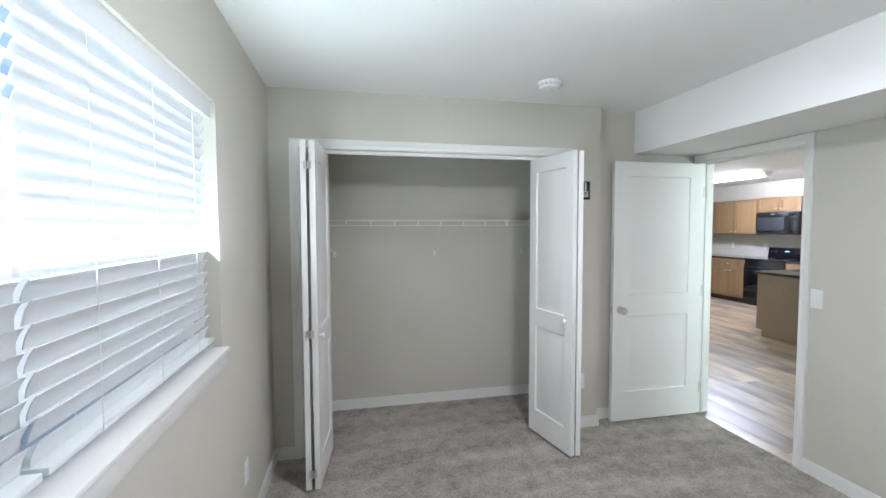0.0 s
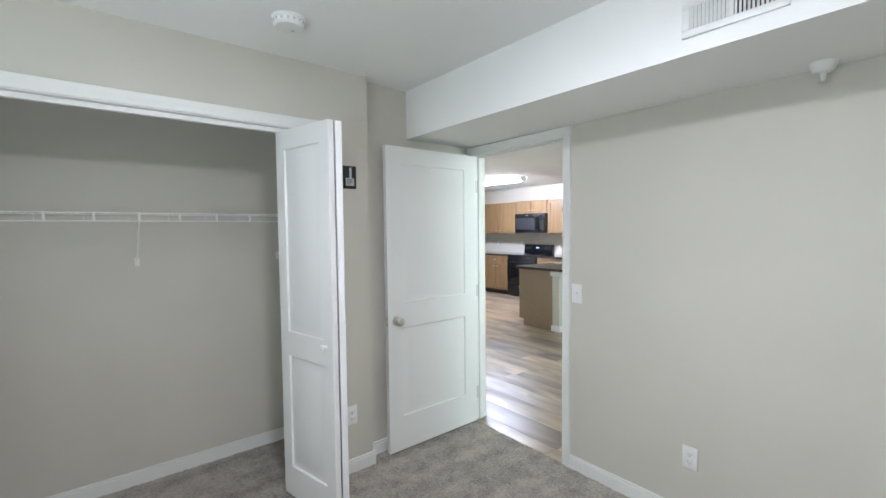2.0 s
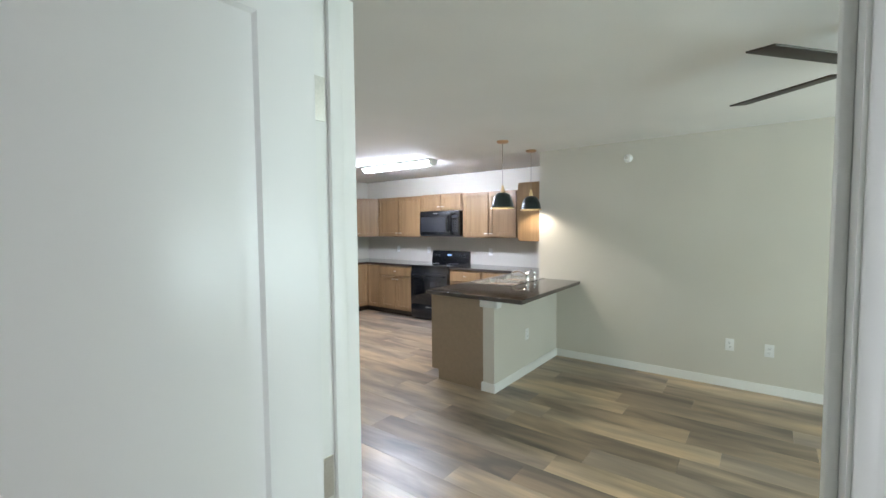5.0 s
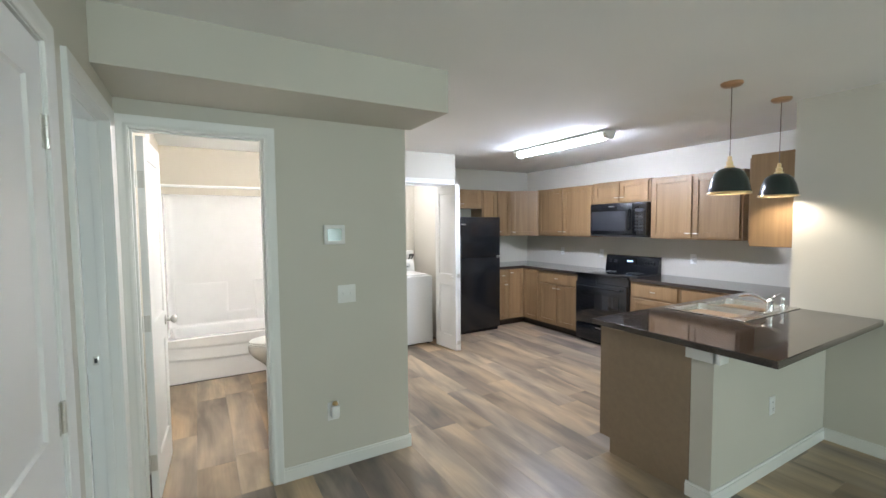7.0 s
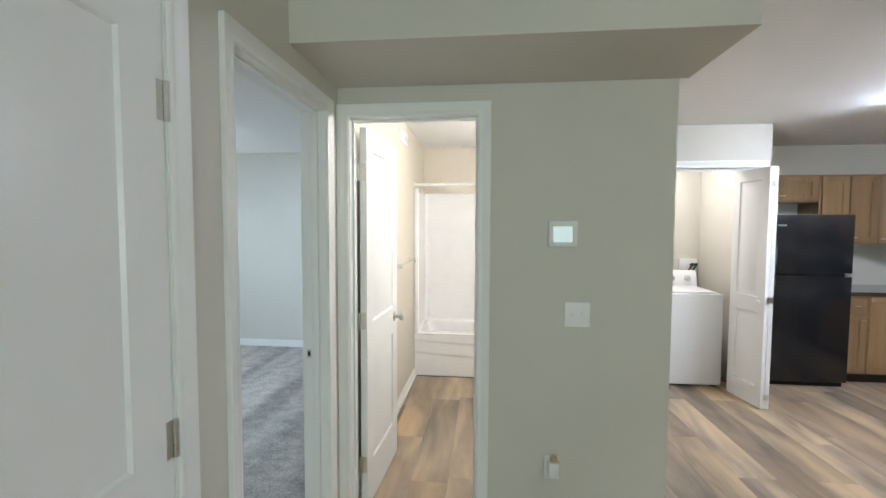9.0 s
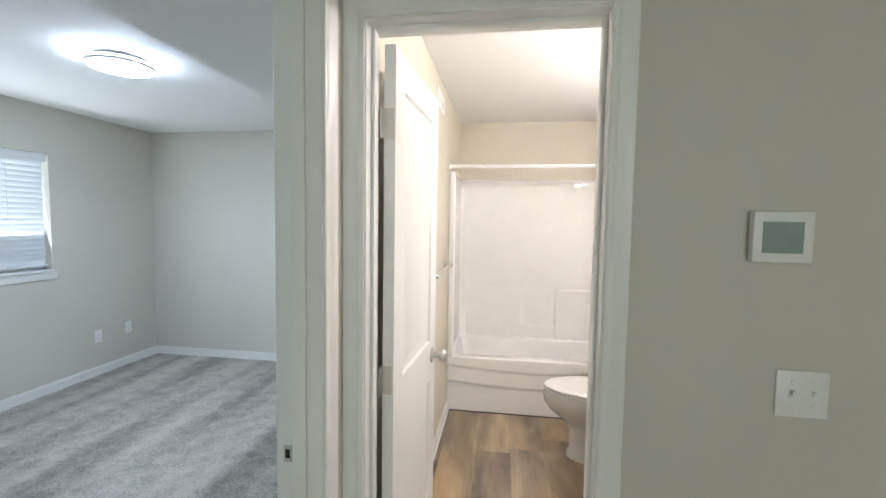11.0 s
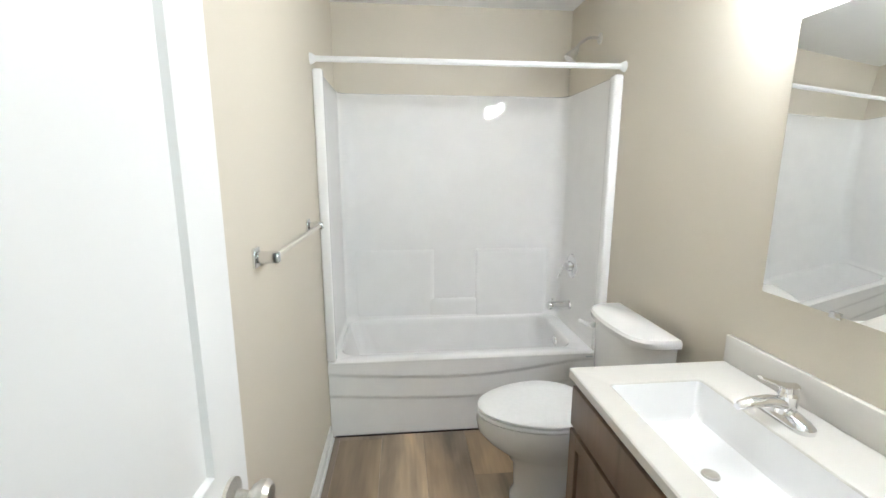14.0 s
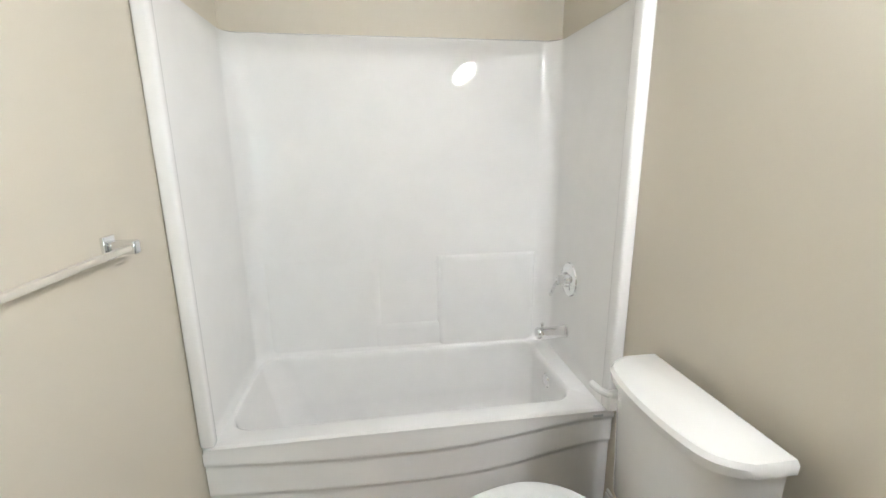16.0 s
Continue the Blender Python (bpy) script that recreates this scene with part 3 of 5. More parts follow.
# strike plate of the second bedroom doorway
sp_ = structure("strike_plate", boxes((XB + 0.012, D2[1] - 0.0018, 0.915, XB + 0.034, D2[1] + 0.001, 0.958, 0.0006)), NICKEL, "satin nickel strike plate on the jamb", "strike plate")
part("latch_hole", boxes((XB + 0.017, D2[1] - 0.0024, 0.925, XB + 0.029, D2[1] - 0.0017, 0.948)), DARK, sp_)
structure("strike_plate_bedroom", boxes((XB + 0.008, D1[0] - 0.001, 0.905, XB + 0.036, D1[0] + 0.002, 0.965, 0.0006)), NICKEL, "satin nickel strike plate on the jamb", "strike plate")


def bifold(name, p_jamb, p_fold, p_free, h, label, knob_side, t=0.032, hinge_front=True):
    """Two hinged leaves seen from above: jamb pivot, fold, free end."""
    d = thing(name, pose(0, 0, 0.015), label, "door")

    def leaf(a, b, name_, flip):
        a, b = Vector(a), Vector(b)
        w = (b - a).length
        ang = math.degrees(math.atan2(b.y - a.y, b.x - a.x))
        bm = bmesh.new()
        panel_leaf(bm, w, h, t, [(0.075, 0.17, w - 0.075, 0.80), (0.075, 0.93, w - 0.075, h - 0.10)])
        bmesh.ops.translate(bm, verts=bm.verts, vec=(0, -t / 2, 0))
        bm.transform(pose(a.x, a.y, 0, 0, 0, ang))
        return part(name_, bm, DOORP, d), pose(a.x, a.y, 0, 0, 0, ang), w
    l1, m1, w1 = leaf(p_jamb[0], p_jamb[1], "leaf", False)
    l2, m2, w2 = leaf(p_free[0], p_free[1], "leaf", False)
    bm = bmesh.new()
    kx = w2 - 0.05 if knob_side[1] else 0.05
    s = knob_side[0]
    lathe(bm, (kx, s * t / 2, 0.90), [(0.009, 0), (0.007, s * 0.012), (0.016, s * 0.02), (0.016, s * 0.028), (0.008, s * 0.032)], "y", 16)
    bm.transform(m2)
    part("knob", bm, WHITEP, l2, "small white round knob")
    # fold hinges
    fx, fy = p_fold
    fy += 0.0 if hinge_front else 0.024
    for z in (0.1, 0.92, h - 0.14):
        bm = boxes((fx - 0.022, fy - 0.002, z - 0.022, fx - 0.004, fy, z + 0.022), (fx + 0.004, fy - 0.002, z - 0.022, fx + 0.022, fy, z + 0.022))
        lathe(bm, (fx, fy - 0.004, z - 0.025), [(0.004, 0), (0.004, 0.05)], "z", 10)
        part("hinge", bm, NICKEL, d, "nickel fold hinge")
    return d


bifold("bifold_door", ((0.055, 2.425), (0.085, 1.965)), (0.11, 1.955), ((0.135, 1.965), (0.185, 2.43)), 2.02, "white panelled bifold closet door, folded open", (-1, False))
bifold("bifold_door", ((1.895, 2.425), (1.805, 1.975)), (1.787, 1.97), ((1.765, 1.975), (1.665, 2.43)), 2.02, "white panelled bifold closet door, folded open beside the wall plate", (1, False), hinge_front=False)
bifold("bifold_door", ((6.33, 7.16), (6.305, 6.785)), (6.29, 6.775), ((6.27, 6.785), (6.215, 7.185)), 2.02, "white panelled bifold laundry door, folded open", (1, False))
structure("trim_closet_track", boxes((DC[0], 2.40, 2.035, DC[1], 2.425, 2.059)), TRIM, "white bifold track under the closet head", "trim")
structure("trim_laundry_track", boxes((DL[0], 7.10, 2.035, DL[1], 7.125, 2.059)), TRIM, "white bifold track under the laundry head", "trim")

# ---------- windows and blinds ----------


def window(name, w, x_out, split=True):
    y0, y1, z0, z1 = w
    win = tagged(new(name), "white vinyl window with clear panes", "window", kind="structure")
    bm = bmesh.new()
    f = 0.045
    for a in ((y0, z0, y1, z0 + f), (y0, z1 - f, y1, z1), (y0, z0 + f, y0 + f, z1 - f), (y1 - f, z0 + f, y1, z1 - f),
              ((y0 + y1) / 2 - 0.02, z0 + f, (y0 + y1) / 2 + 0.02, z1 - f)):
        box(bm, x_out, a[0], a[1], x_out + 0.035, a[2], a[3], 0.003)
    part("window_frame", bm, WHITEP, win)
    for a, b in ((y0 + f, (y0 + y1) / 2 - 0.02), ((y0 + y1) / 2 + 0.02, y1 - f)):
        p = part("pane", boxes((x_out + 0.014, a, z0 + f, x_out + 0.018, b, z1 - f)), GLASS, win)
        p.visible_shadow = False
    sill = boxes((XW - 0.09, y0, z0 - 0.004, XW + 0.03, y1, z0 + 0.014, 0.003), (XW, y0 - 0.03, z0 - 0.07, XW + 0.012, y1 + 0.03, z0 - 0.004, 0.002))
    part("window_sill", sill, TRIM, win)
    return win


window("window_1", W1, XW - 0.135)
window("window_2", W2, XW - 0.135)


def blind(y0, y1, z0, z1, x, label, tilt, pitch=0.043):
    b = thing("window_blind", pose(x, (y0 + y1) / 2, z1), label, "window blind", "window blinds")
    w = y1 - y0
    bm = boxes((-0.03, -w / 2, -0.045, 0.03, w / 2, 0.0, 0.003), (0.028, -w / 2, -0.07, 0.036, w / 2, 0.0, 0.002))
    part("headrail", bm, SLAT, b, "white headrail with valance")
    bm = bmesh.new()
    n = 6
    prof = [(-0.025 + 0.05 * k / n, 0.0035 * math.sin(math.pi * k / n)) for k in range(n + 1)]
    ring = [(u, v + 0.0013) for u, v in prof] + [(u, v - 0.0013) for u, v in prof[::-1]]
    a = radians(tilt)
    ring = [(u * math.cos(a) - v * math.sin(a), u * math.sin(a) + v * math.cos(a)) for u, v in ring]
    ring_loft(bm, [[(u, -w / 2 + 0.004, v) for u, v in ring], [(u, w / 2 - 0.004, v) for u, v in ring]])
    me = mesh_of("slat", bm, SLAT)
    z = -0.09
    rng = random.Random(5)
    while z > -(z1 - z0) + 0.04:
        s = new("slat", me)
        s.parent = b
        s.matrix_basis = pose(0, 0, z + rng.uniform(-0.0015, 0.0015), rng.uniform(-0.15, 0.15), rng.uniform(-2, 2), 0)
        z -= pitch
    part("bottom_rail", boxes((-0.025, -w / 2, z, 0.025, w / 2, z + 0.016, 0.003)), SLAT, b)
    for k in (-0.32, 0.0, 0.32):
        bm = bmesh.new()
        tube(bm, [(0.027, w * k, -0.03), (0.027, w * k, z)], 0.0012, 6)
        tube(bm, [(-0.027, w * k, -0.03), (-0.027, w * k, z)], 0.0012, 6)
        part("ladder_cord", bm, WHITEP, b)
    return b


BX = XW - 0.05
blind(W1[0] + 0.01, 0.33, W1[2] + 0.016, W1[3], BX, "white horizontal slat blind in the bedroom window, glowing with daylight", 68)
blind(0.345, W1[1] - 0.01, W1[2] + 0.016, W1[3], BX, "white horizontal slat blind beside the closet corner", 68)
blind(W2[0] + 0.01, W2[1] - 0.01, W2[2] + 0.016, W2[3], BX, "white horizontal slat blind in the second bedroom", 68)

# outside ground, made up in a pale tone to brighten the blind gaps
structure("ground", boxes((-400, -400, -0.5, 400, 400, -0.3)), PALE_GROUND, "made-up pale ground that brightens the gaps in the blinds", "ground")

# ---------- bedroom things ----------


def plate(kind, m, label, category, gang=1, group=""):
    """Wall plate facing -y at the origin's height."""
    w = 0.07 + 0.046 * (gang - 1)
    t = thing(kind, m, label, category, group)
    part("plate", boxes((-w / 2, -0.006, -0.0575, w / 2, 0, 0.0575, 0.002)), WHITEP, t)
    for g in range(gang):
        cx = (g - (gang - 1) / 2) * 0.046
        if kind == "light_switch":
            bm = boxes((cx - 0.006, -0.0075, -0.012, cx + 0.006, -0.005, 0.012, 0.0008))
            part("toggle_slot", bm, WHITEP, t)
            bm = boxes((cx - 0.004, -0.017, -0.002, cx + 0.004, -0.005, 0.009, 0.0015))
            part("toggle", bm, WHITEP, t)
            for z in (-0.03, 0.03):
                bm = bmesh.new()
                lathe(bm, (cx, -0.0055, z), [(0.0035, 0), (0.003, -0.0015)], "y", 10)
                part("screw", bm, WHITEP, t)
        else:
            for z in (-0.02, 0.02):
                bm = boxes((cx - 0.017, -0.008, z - 0.014, cx + 0.017, -0.005, z + 0.014, 0.003))
                rec = part("receptacle", bm, WHITEP, t)
                bm = boxes((cx - 0.008, -0.0084, z - 0.004, cx - 0.006, -0.0078, z + 0.006), (cx + 0.006, -0.0084, z - 0.003, cx + 0.008, -0.0078, z + 0.005),
                           (cx - 0.002, -0.0084, z - 0.011, cx + 0.002, -0.0078, z - 0.007))
                part("slot", bm, DARK, rec)
    return t


plate("light_switch", pose(XB, 1.495, 1.10, 0, 0, -90), "white single toggle light switch beside the bedroom door", "light switch")
plate("outlet", pose(XB, 0.85, 0.35, 0, 0, -90), "white duplex outlet above the bedroom baseboard", "outlet", group="outlets")
plate("outlet", pose(2.045, 2.375, 0.36), "white duplex outlet low on the closet wall", "outlet", group="outlets")
plate("outlet", pose(XW, 1.62, 0.36, 0, 0, 90), "white duplex outlet under the bedroom window", "outlet", group="outlets")
plate("light_switch", pose(4.385, 5.08, 1.12), "white double toggle light switch under the thermostat", "light switch", 2)
plate("outlet", pose(4.28, 5.08, 0.375), "white duplex outlet below the light switch", "outlet", group="outlets")
plate("outlet", pose(XE, 1.92, 0.41, 0, 0, -90), "white duplex outlet on the living room wall", "outlet", group="outlets")
plate("outlet", pose(XE, 1.62, 0.40, 0, 0, -90), "white outlet plate on the living room wall", "outlet", group="outlets")
plate("outlet", pose(6.62, 3.645, 0.42), "white duplex outlet on the half wall", "outlet", group="outlets")
plate("outlet", pose(XK, 7.30, 1.13, 0, 0, -90), "white duplex outlet above the counter by the corner", "outlet", group="outlets")
plate("outlet", pose(XK, 6.55, 1.13, 0, 0, -90), "white duplex outlet beside the range", "outlet", group="outlets")
plate("outlet", pose(XK, 5.25, 1.13, 0, 0, -90), "white duplex outlet above the counter", "outlet", group="outlets")
plate("outlet", pose(XW, 7.46, 0.375, 0, 0, 90), "white duplex outlet under the second bedroom window", "outlet", group="outlets")
plate("outlet", pose(XW, 7.79, 0.385, 0, 0, 90), "white cable outlet plate near the room corner", "outlet", group="outlets")

fresh = thing("air_freshener", pose(4.285, 5.071, 0.39), "white plug-in air freshener with amber refill in the outlet", "air freshener")
part("body", boxes((-0.026, -0.05, -0.045, 0.026, 0.0, 0.035, 0.012)), WHITEP, fresh)
bm = bmesh.new()
lathe(bm, (0, -0.025, 0.035), [(0.018, 0), (0.018, 0.012), (0.01, 0.02)], "z", 16)
part("cap", bm, BRASS, fresh, "amber cap")

alarm = thing("alarm_plate", pose(2.06, 2.375, 1.815), "black wall plate with a pale label and tab", "wall plate")
part("plate", boxes((-0.042, -0.012, -0.068, 0.042, 0, 0.068, 0.003)), BLACKPL, alarm)
part("label", boxes((-0.028, -0.0135, -0.05, 0.026, -0.0125, -0.005)), PAPER, alarm, "pale printed label")
part("tab", boxes((-0.004, -0.0145, -0.005, 0.01, -0.0128, 0.058)), PAPER, alarm, "pale hanging tab")
for i, (u0, u1, z) in enumerate(((-0.023, 0.02, -0.014), (-0.023, 0.012, -0.022), (-0.023, 0.018, -0.03), (-0.023, 0.005, -0.04))):
    part("print_line", boxes((u0, -0.0142, z - 0.0016, u1, -0.0136, z + 0.0016)), DARK, alarm)


def detector(at, label):
    t = thing("smoke_detector", pose(*at), label, "smoke detector", "smoke detectors")
    bm = bmesh.new()
    lathe(bm, (0, 0, 0), [(0.072, 0), (0.072, -0.012), (0.066, -0.014), (0.066, -0.03), (0.058, -0.04), (0.03, -0.044), (0.004, -0.044)], "z", 32)
    part("body", bm, WHITEP, t)
    bm = bmesh.new()
    for k in range(16):
        a = 2 * math.pi * k / 16
        x, y = 0.0655 * math.cos(a), 0.0655 * math.sin(a)
        box(bm, x - 0.004, y - 0.004, -0.027, x + 0.004, y + 0.004, -0.018)
    part("vent_slots", bm, PAPER, t)
    bm = bmesh.new()
    lathe(bm, (0.02, 0.01, -0.043), [(0.009, 0), (0.008, -0.003)], "z", 12)
    part("test_button", bm, PAPER, t)


detector((1.565, 1.945, ZC), "round white smoke detector on the bedroom ceiling")
detector((3.90, 4.08, ZC), "round white smoke detector on the hall ceiling")


def sprinkler(m, label):
    t = thing("fire_sprinkler", m, label, "sprinkler", "fire sprinklers")
    bm = bmesh.new()
    lathe(bm, (0, 0, 0), [(0.045, 0), (0.043, -0.006), (0.034, -0.03), (0.026, -0.036), (0.012, -0.036)], "z", 24)
    part("escutcheon", bm, WHITEP, t)
    bm = bmesh.new()
    lathe(bm, (0, 0, -0.036), [(0.011, 0), (0.008, -0.02), (0.004, -0.036)], "z", 12)
    part("nozzle", bm, WHITEP, t)
    bm = bmesh.new()
    lathe(bm, (0, 0, -0.07), [(0.004, 0), (0.016, -0.002), (0.016, -0.004), (0.003, -0.005)], "z", 16)
    part("deflector", bm, NICKEL, t)


sprinkler(pose(3.04, 0.38, 2.118), "white pendent fire sprinkler under the soffit")
sprinkler(pose(2.545, 0.29, 2.275, 0, 90, 0), "white sidewall fire sprinkler on the soffit face")
sprinkler(pose(XE, 2.86, 2.26, 0, 90, 0), "white sidewall fire sprinkler on the living room wall")


def grille(name, m, w, h, n, label, swap=1):
    """A register facing -y: frame, fins, dark backing."""
    t = thing(name, m, label, "air vent")
    part("backing", boxes((-w / 2 + 0.015, -0.002, -h / 2 + 0.015, w / 2 - 0.015, 0, h / 2 - 0.015)), DARK, t)
    b = 0.026
    part("frame", boxes((-w / 2, -0.010, -h / 2, w / 2, -0.002, -h / 2 + b, 0.002), (-w / 2, -0.010, h / 2 - b, w / 2, -0.002, h / 2, 0.002),
                        (-w / 2, -0.010, -h / 2 + b, -w / 2 + b, -0.002, h / 2 - b, 0.002), (w / 2 - b, -0.010, -h / 2 + b, w / 2, -0.002, h / 2 - b, 0.002),
                        (-0.006, -0.010, -h / 2 + b, 0.006, -0.002, h / 2 - b)), WHITEP, t)
    half = (w / 2 - b - 0.006)
    step = half / n
    for side, ang in ((-1, -42 * swap), (1, 42 * swap)):
        bm = boxes((-step * 0.45, -0.0008, -h / 2 + b, step * 0.45, 0.0008, h / 2 - b))
        bm.transform(Matrix.Rotation(radians(ang), 4, 'Z'))
        me = mesh_of("fin", bm, WHITEP)
        for k in range(n):
            f = new("fin", me)
            f.parent = t
            f.location = (side * (0.006 + step * (k + 0.5)), -0.006, 0)
    return t


grille("air_vent", pose(2.545, 0.535, 2.24, 0, 0, -90), 0.31, 0.128, 10, "white two-way supply register on the soffit", -1)
grille("air_vent", pose(XH, 6.74, 2.30, 0, 0, 90), 0.32, 0.12, 10, "white supply register high on the bathroom wall")

stop = thing("door_stop", pose(2.36, 2.457, 0.05), "chrome spring door stop on the baseboard behind the door", "door stop")
bm = bmesh.new()
lathe(bm, (0, 0, 0), [(0.012, 0), (0.011, -0.006), (0.005, -0.008), (0.0045, -0.03)], "y", 14)
part("spring", bm, CHROME, stop)
bm = bmesh.new()
lathe(bm, (0, 0, 0), [(0.007, -0.03), (0.009, -0.033), (0.009, -0.04), (0.006, -0.043)], "y", 14)
part("tip", bm, WHITEP, stop, "white rubber tip")

# closet wire shelf
shelf = thing("wire_shelf", pose(0.96, 3.09, 1.60), "white vinyl coated wire closet shelf with brackets", "closet shelf")
SW = 1.125
bm = bmesh.new()
for y, z, r in ((-0.30, 0.0, 0.0032), (-0.305, -0.042, 0.0032), (-0.012, 0.0, 0.003), (-0.16, -0.004, 0.0025)):
    tube(bm, [(-SW, y, z), (SW, y, z)], r, 8)
part("rail", bm, WHITEP, shelf)
bm = bmesh.new()
for k in range(88):
    x = -SW + 0.012 + k * (2 * SW - 0.024) / 87
    tube(bm, [(x, -0.01, 0.004), (x, -0.30, 0.004), (x, -0.305, -0.042)] if k % 7 == 3 else [(x, -0.01, 0.004), (x, -0.30, 0.004)], 0.0013, 5)
part("deck_wires", bm, WHITEP, shelf)
for k in range(12):
    x = -SW + 0.1 + k * 0.185
    part("clip", boxes((x - 0.006, -0.31, -0.045, x + 0.006, -0.298, 0.004, 0.002)), WHITEP, shelf)
for x, dx in ((-0.757, -0.2), (0.085, 0.0), (0.89, 0.12)):
    bm = bmesh.new()
    tube(bm, [(x + dx, -0.285, -0.03), (x, -0.006, -0.27)], 0.005, 8)
    box(bm, x - 0.012, -0.012, -0.30, x + 0.012, 0.0, -0.25, 0.003)
    part("bracket", bm, WHITEP, shelf)

# ---------- hall ----------
th = thing("thermostat", pose(4.31, 5.08, 1.50), "white square thermostat with a pale green screen", "thermostat")
part("body", boxes((-0.066, -0.026, -0.061, 0.066, -0.004, 0.061, 0.006), (-0.06, -0.004, -0.055, 0.06, 0.0, 0.055)), WHITEP, th)
part("screen", boxes((-0.046, -0.0272, -0.038, 0.042, -0.0262, 0.036)), LCD, th, "pale grey green display")

# ---------- kitchen ----------


def pull(bm, x, y, z, horizontal=True):
    """A small bar pull on a face looking to -y."""
    if horizontal:
        tube(bm, [(x - 0.024, y - 0.018, z), (x + 0.024, y - 0.018, z)], 0.005, 8)
        for s in (-0.02, 0.02):
            tube(bm, [(x + s, y, z), (x + s, y - 0.018, z)], 0.004, 8)
    else:
        lathe(bm, (x, y, z), [(0.006, 0), (0.005, -0.012), (0.014, -0.018), (0.014, -0.024), (0.004, -0.027)], "y", 14)


def shaker(bm, x0, z0, x1, z1, y, t=0.019, b=0.055):
    """Flat panel door: four rails proud of a sunk panel; the face looks to -y."""
    box(bm, x0, y - t, z0, x0 + b, y, z1, 0.0015, 1)
    box(bm, x1 - b, y - t, z0, x1, y, z1, 0.0015, 1)
    box(bm, x0 + b, y - t, z0, x1 - b, y, z0 + b, 0.0015, 1)
    box(bm, x0 + b, y - t, z1 - b, x1 - b, y, z1, 0.0015, 1)
    box(bm, x0 + b, y - t + 0.013, z0 + b, x1 - b, y - 0.001, z1 - b)


def cabinet(name, m, w, dpt, h, doors, label, kind, drawer=0.0, wood_=None, toe=0.0, group="", knobs=False, pulls_low=True):
    """Front at y=0 looking to -y, back at y=dpt; doors: a list of widths' ends."""
    wd = wood_ or MAPLE
    c = thing(name, m, label, kind, group)
    b = boxes((0, 0, toe, w, dpt, h, 0.0015, 1))
    part("body", b, wd, c)
    if toe:
        part("toe_kick", boxes((0, 0.07, 0, w, dpt, toe - 0.001)), TOE, c, "dark recessed toe kick")
    g = 0.022
    top = h - g
    if drawer:
        bm = boxes((g, -0.019, h - drawer, w - g, 0, h - g, 0.003, 1))
        dr = part("drawer", bm, wd, c)
        bm = bmesh.new()
        pull(bm, w / 2, -0.019, h - drawer / 2 - g / 2)
        part("pull", bm, NICKEL, dr, "brushed nickel bar pull")
        top = h - drawer - g
    n = doors
    for k in range(n):
        x0 = g + k * (w - 2 * g) / n + (0.009 if k else 0)
        x1 = g + (k + 1) * (w - 2 * g) / n - (0.009 if k < n - 1 else 0)
        bm = bmesh.new()
        shaker(bm, x0, toe + g, x1, top, 0)
        d = part("door", bm, wd, c)
        bm = bmesh.new()
        px = (x1 - 0.035 if (k == 0 and n > 1) or (n == 1) else x0 + 0.035)
        pz = (top - 0.045) if toe else (toe + g + 0.045)
        pull(bm, px, -0.019, pz, not knobs)
        part("pull", bm, NICKEL, d, "brushed nickel pull")
    return c


UZ, UT = 1.37, 2.085
UH = UT - UZ
FE = -90  # faces west
UX, BXF = 8.265, 7.965


def upper_e(y1, y0, z0, z1, label):
    return cabinet("wall_cabinet", pose(UX, y1, z0, 0, 0, FE), y1 - y0, XK - UX - 0.002, z1 - z0, 2, label, "cabinet", group="kitchen wall cabinets")


upper_e(7.535, 6.455, UZ, UT, "honey maple wall cabinet with two flat panel doors")
upper_e(6.45, 5.60, 1.815, UT + 0.01, "short honey maple wall cabinet over the microwave")
upper_e(5.595, 4.60, UZ, UT, "honey maple wall cabinet with two doors beside the microwave")
cabinet("wall_cabinet", pose(7.39, 7.845, UZ), 0.565, 0.303, UH, 2, "narrow honey maple wall cabinet beside the refrigerator", "cabinet", group="kitchen wall cabinets")
cabinet("wall_cabinet", pose(6.56, 7.845, 1.80), 0.825, 0.303, UT - 1.80, 2, "short honey maple wall cabinet over the refrigerator", "cabinet", group="kitchen wall cabinets")
# diagonal corner wall cabinet
cc = thing("corner_wall_cabinet", pose(0, 0, UZ), "honey maple diagonal corner wall cabinet with one door", "cabinet", "kitchen wall cabinets")
bm = bmesh.new()
poly = [(7.957, 7.848), (8.262, 7.538), (XK - 0.002, 7.538), (XK - 0.002, YN - 0.002), (7.957, YN - 0.002)]
ring_loft(bm, [[(x, y, 0) for x, y in poly], [(x, y, UH) for x, y in poly]])
part("body", bm, MAPLE, cc)
bm = bmesh.new()
L = math.hypot(0.305, 0.31)
shaker(bm, 0.02, 0.012, L - 0.02, UH - 0.012, 0)
mdiag = pose(7.957, 7.848, 0, 0, 0, math.degrees(math.atan2(-0.31, 0.305)))
bm.transform(mdiag)
dd = part("door", bm, MAPLE, cc)
bm = bmesh.new()
pull(bm, 0.06, -0.019, 0.055)
bm.transform(mdiag)
part("pull", bm, NICKEL, dd, "brushed nickel bar pull")
# wall cabinet on the short south wall, seen from its end
cabinet("wall_cabinet", pose(XK - 0.32, 4.175, UZ - 0.01, 0, 0, 180), XK - 0.32 - 7.45, 0.303, UT - UZ + 0.02, 2, "honey maple wall cabinet whose plain end faces the living room", "cabinet", group="kitchen wall cabinets")

BH = 0.875
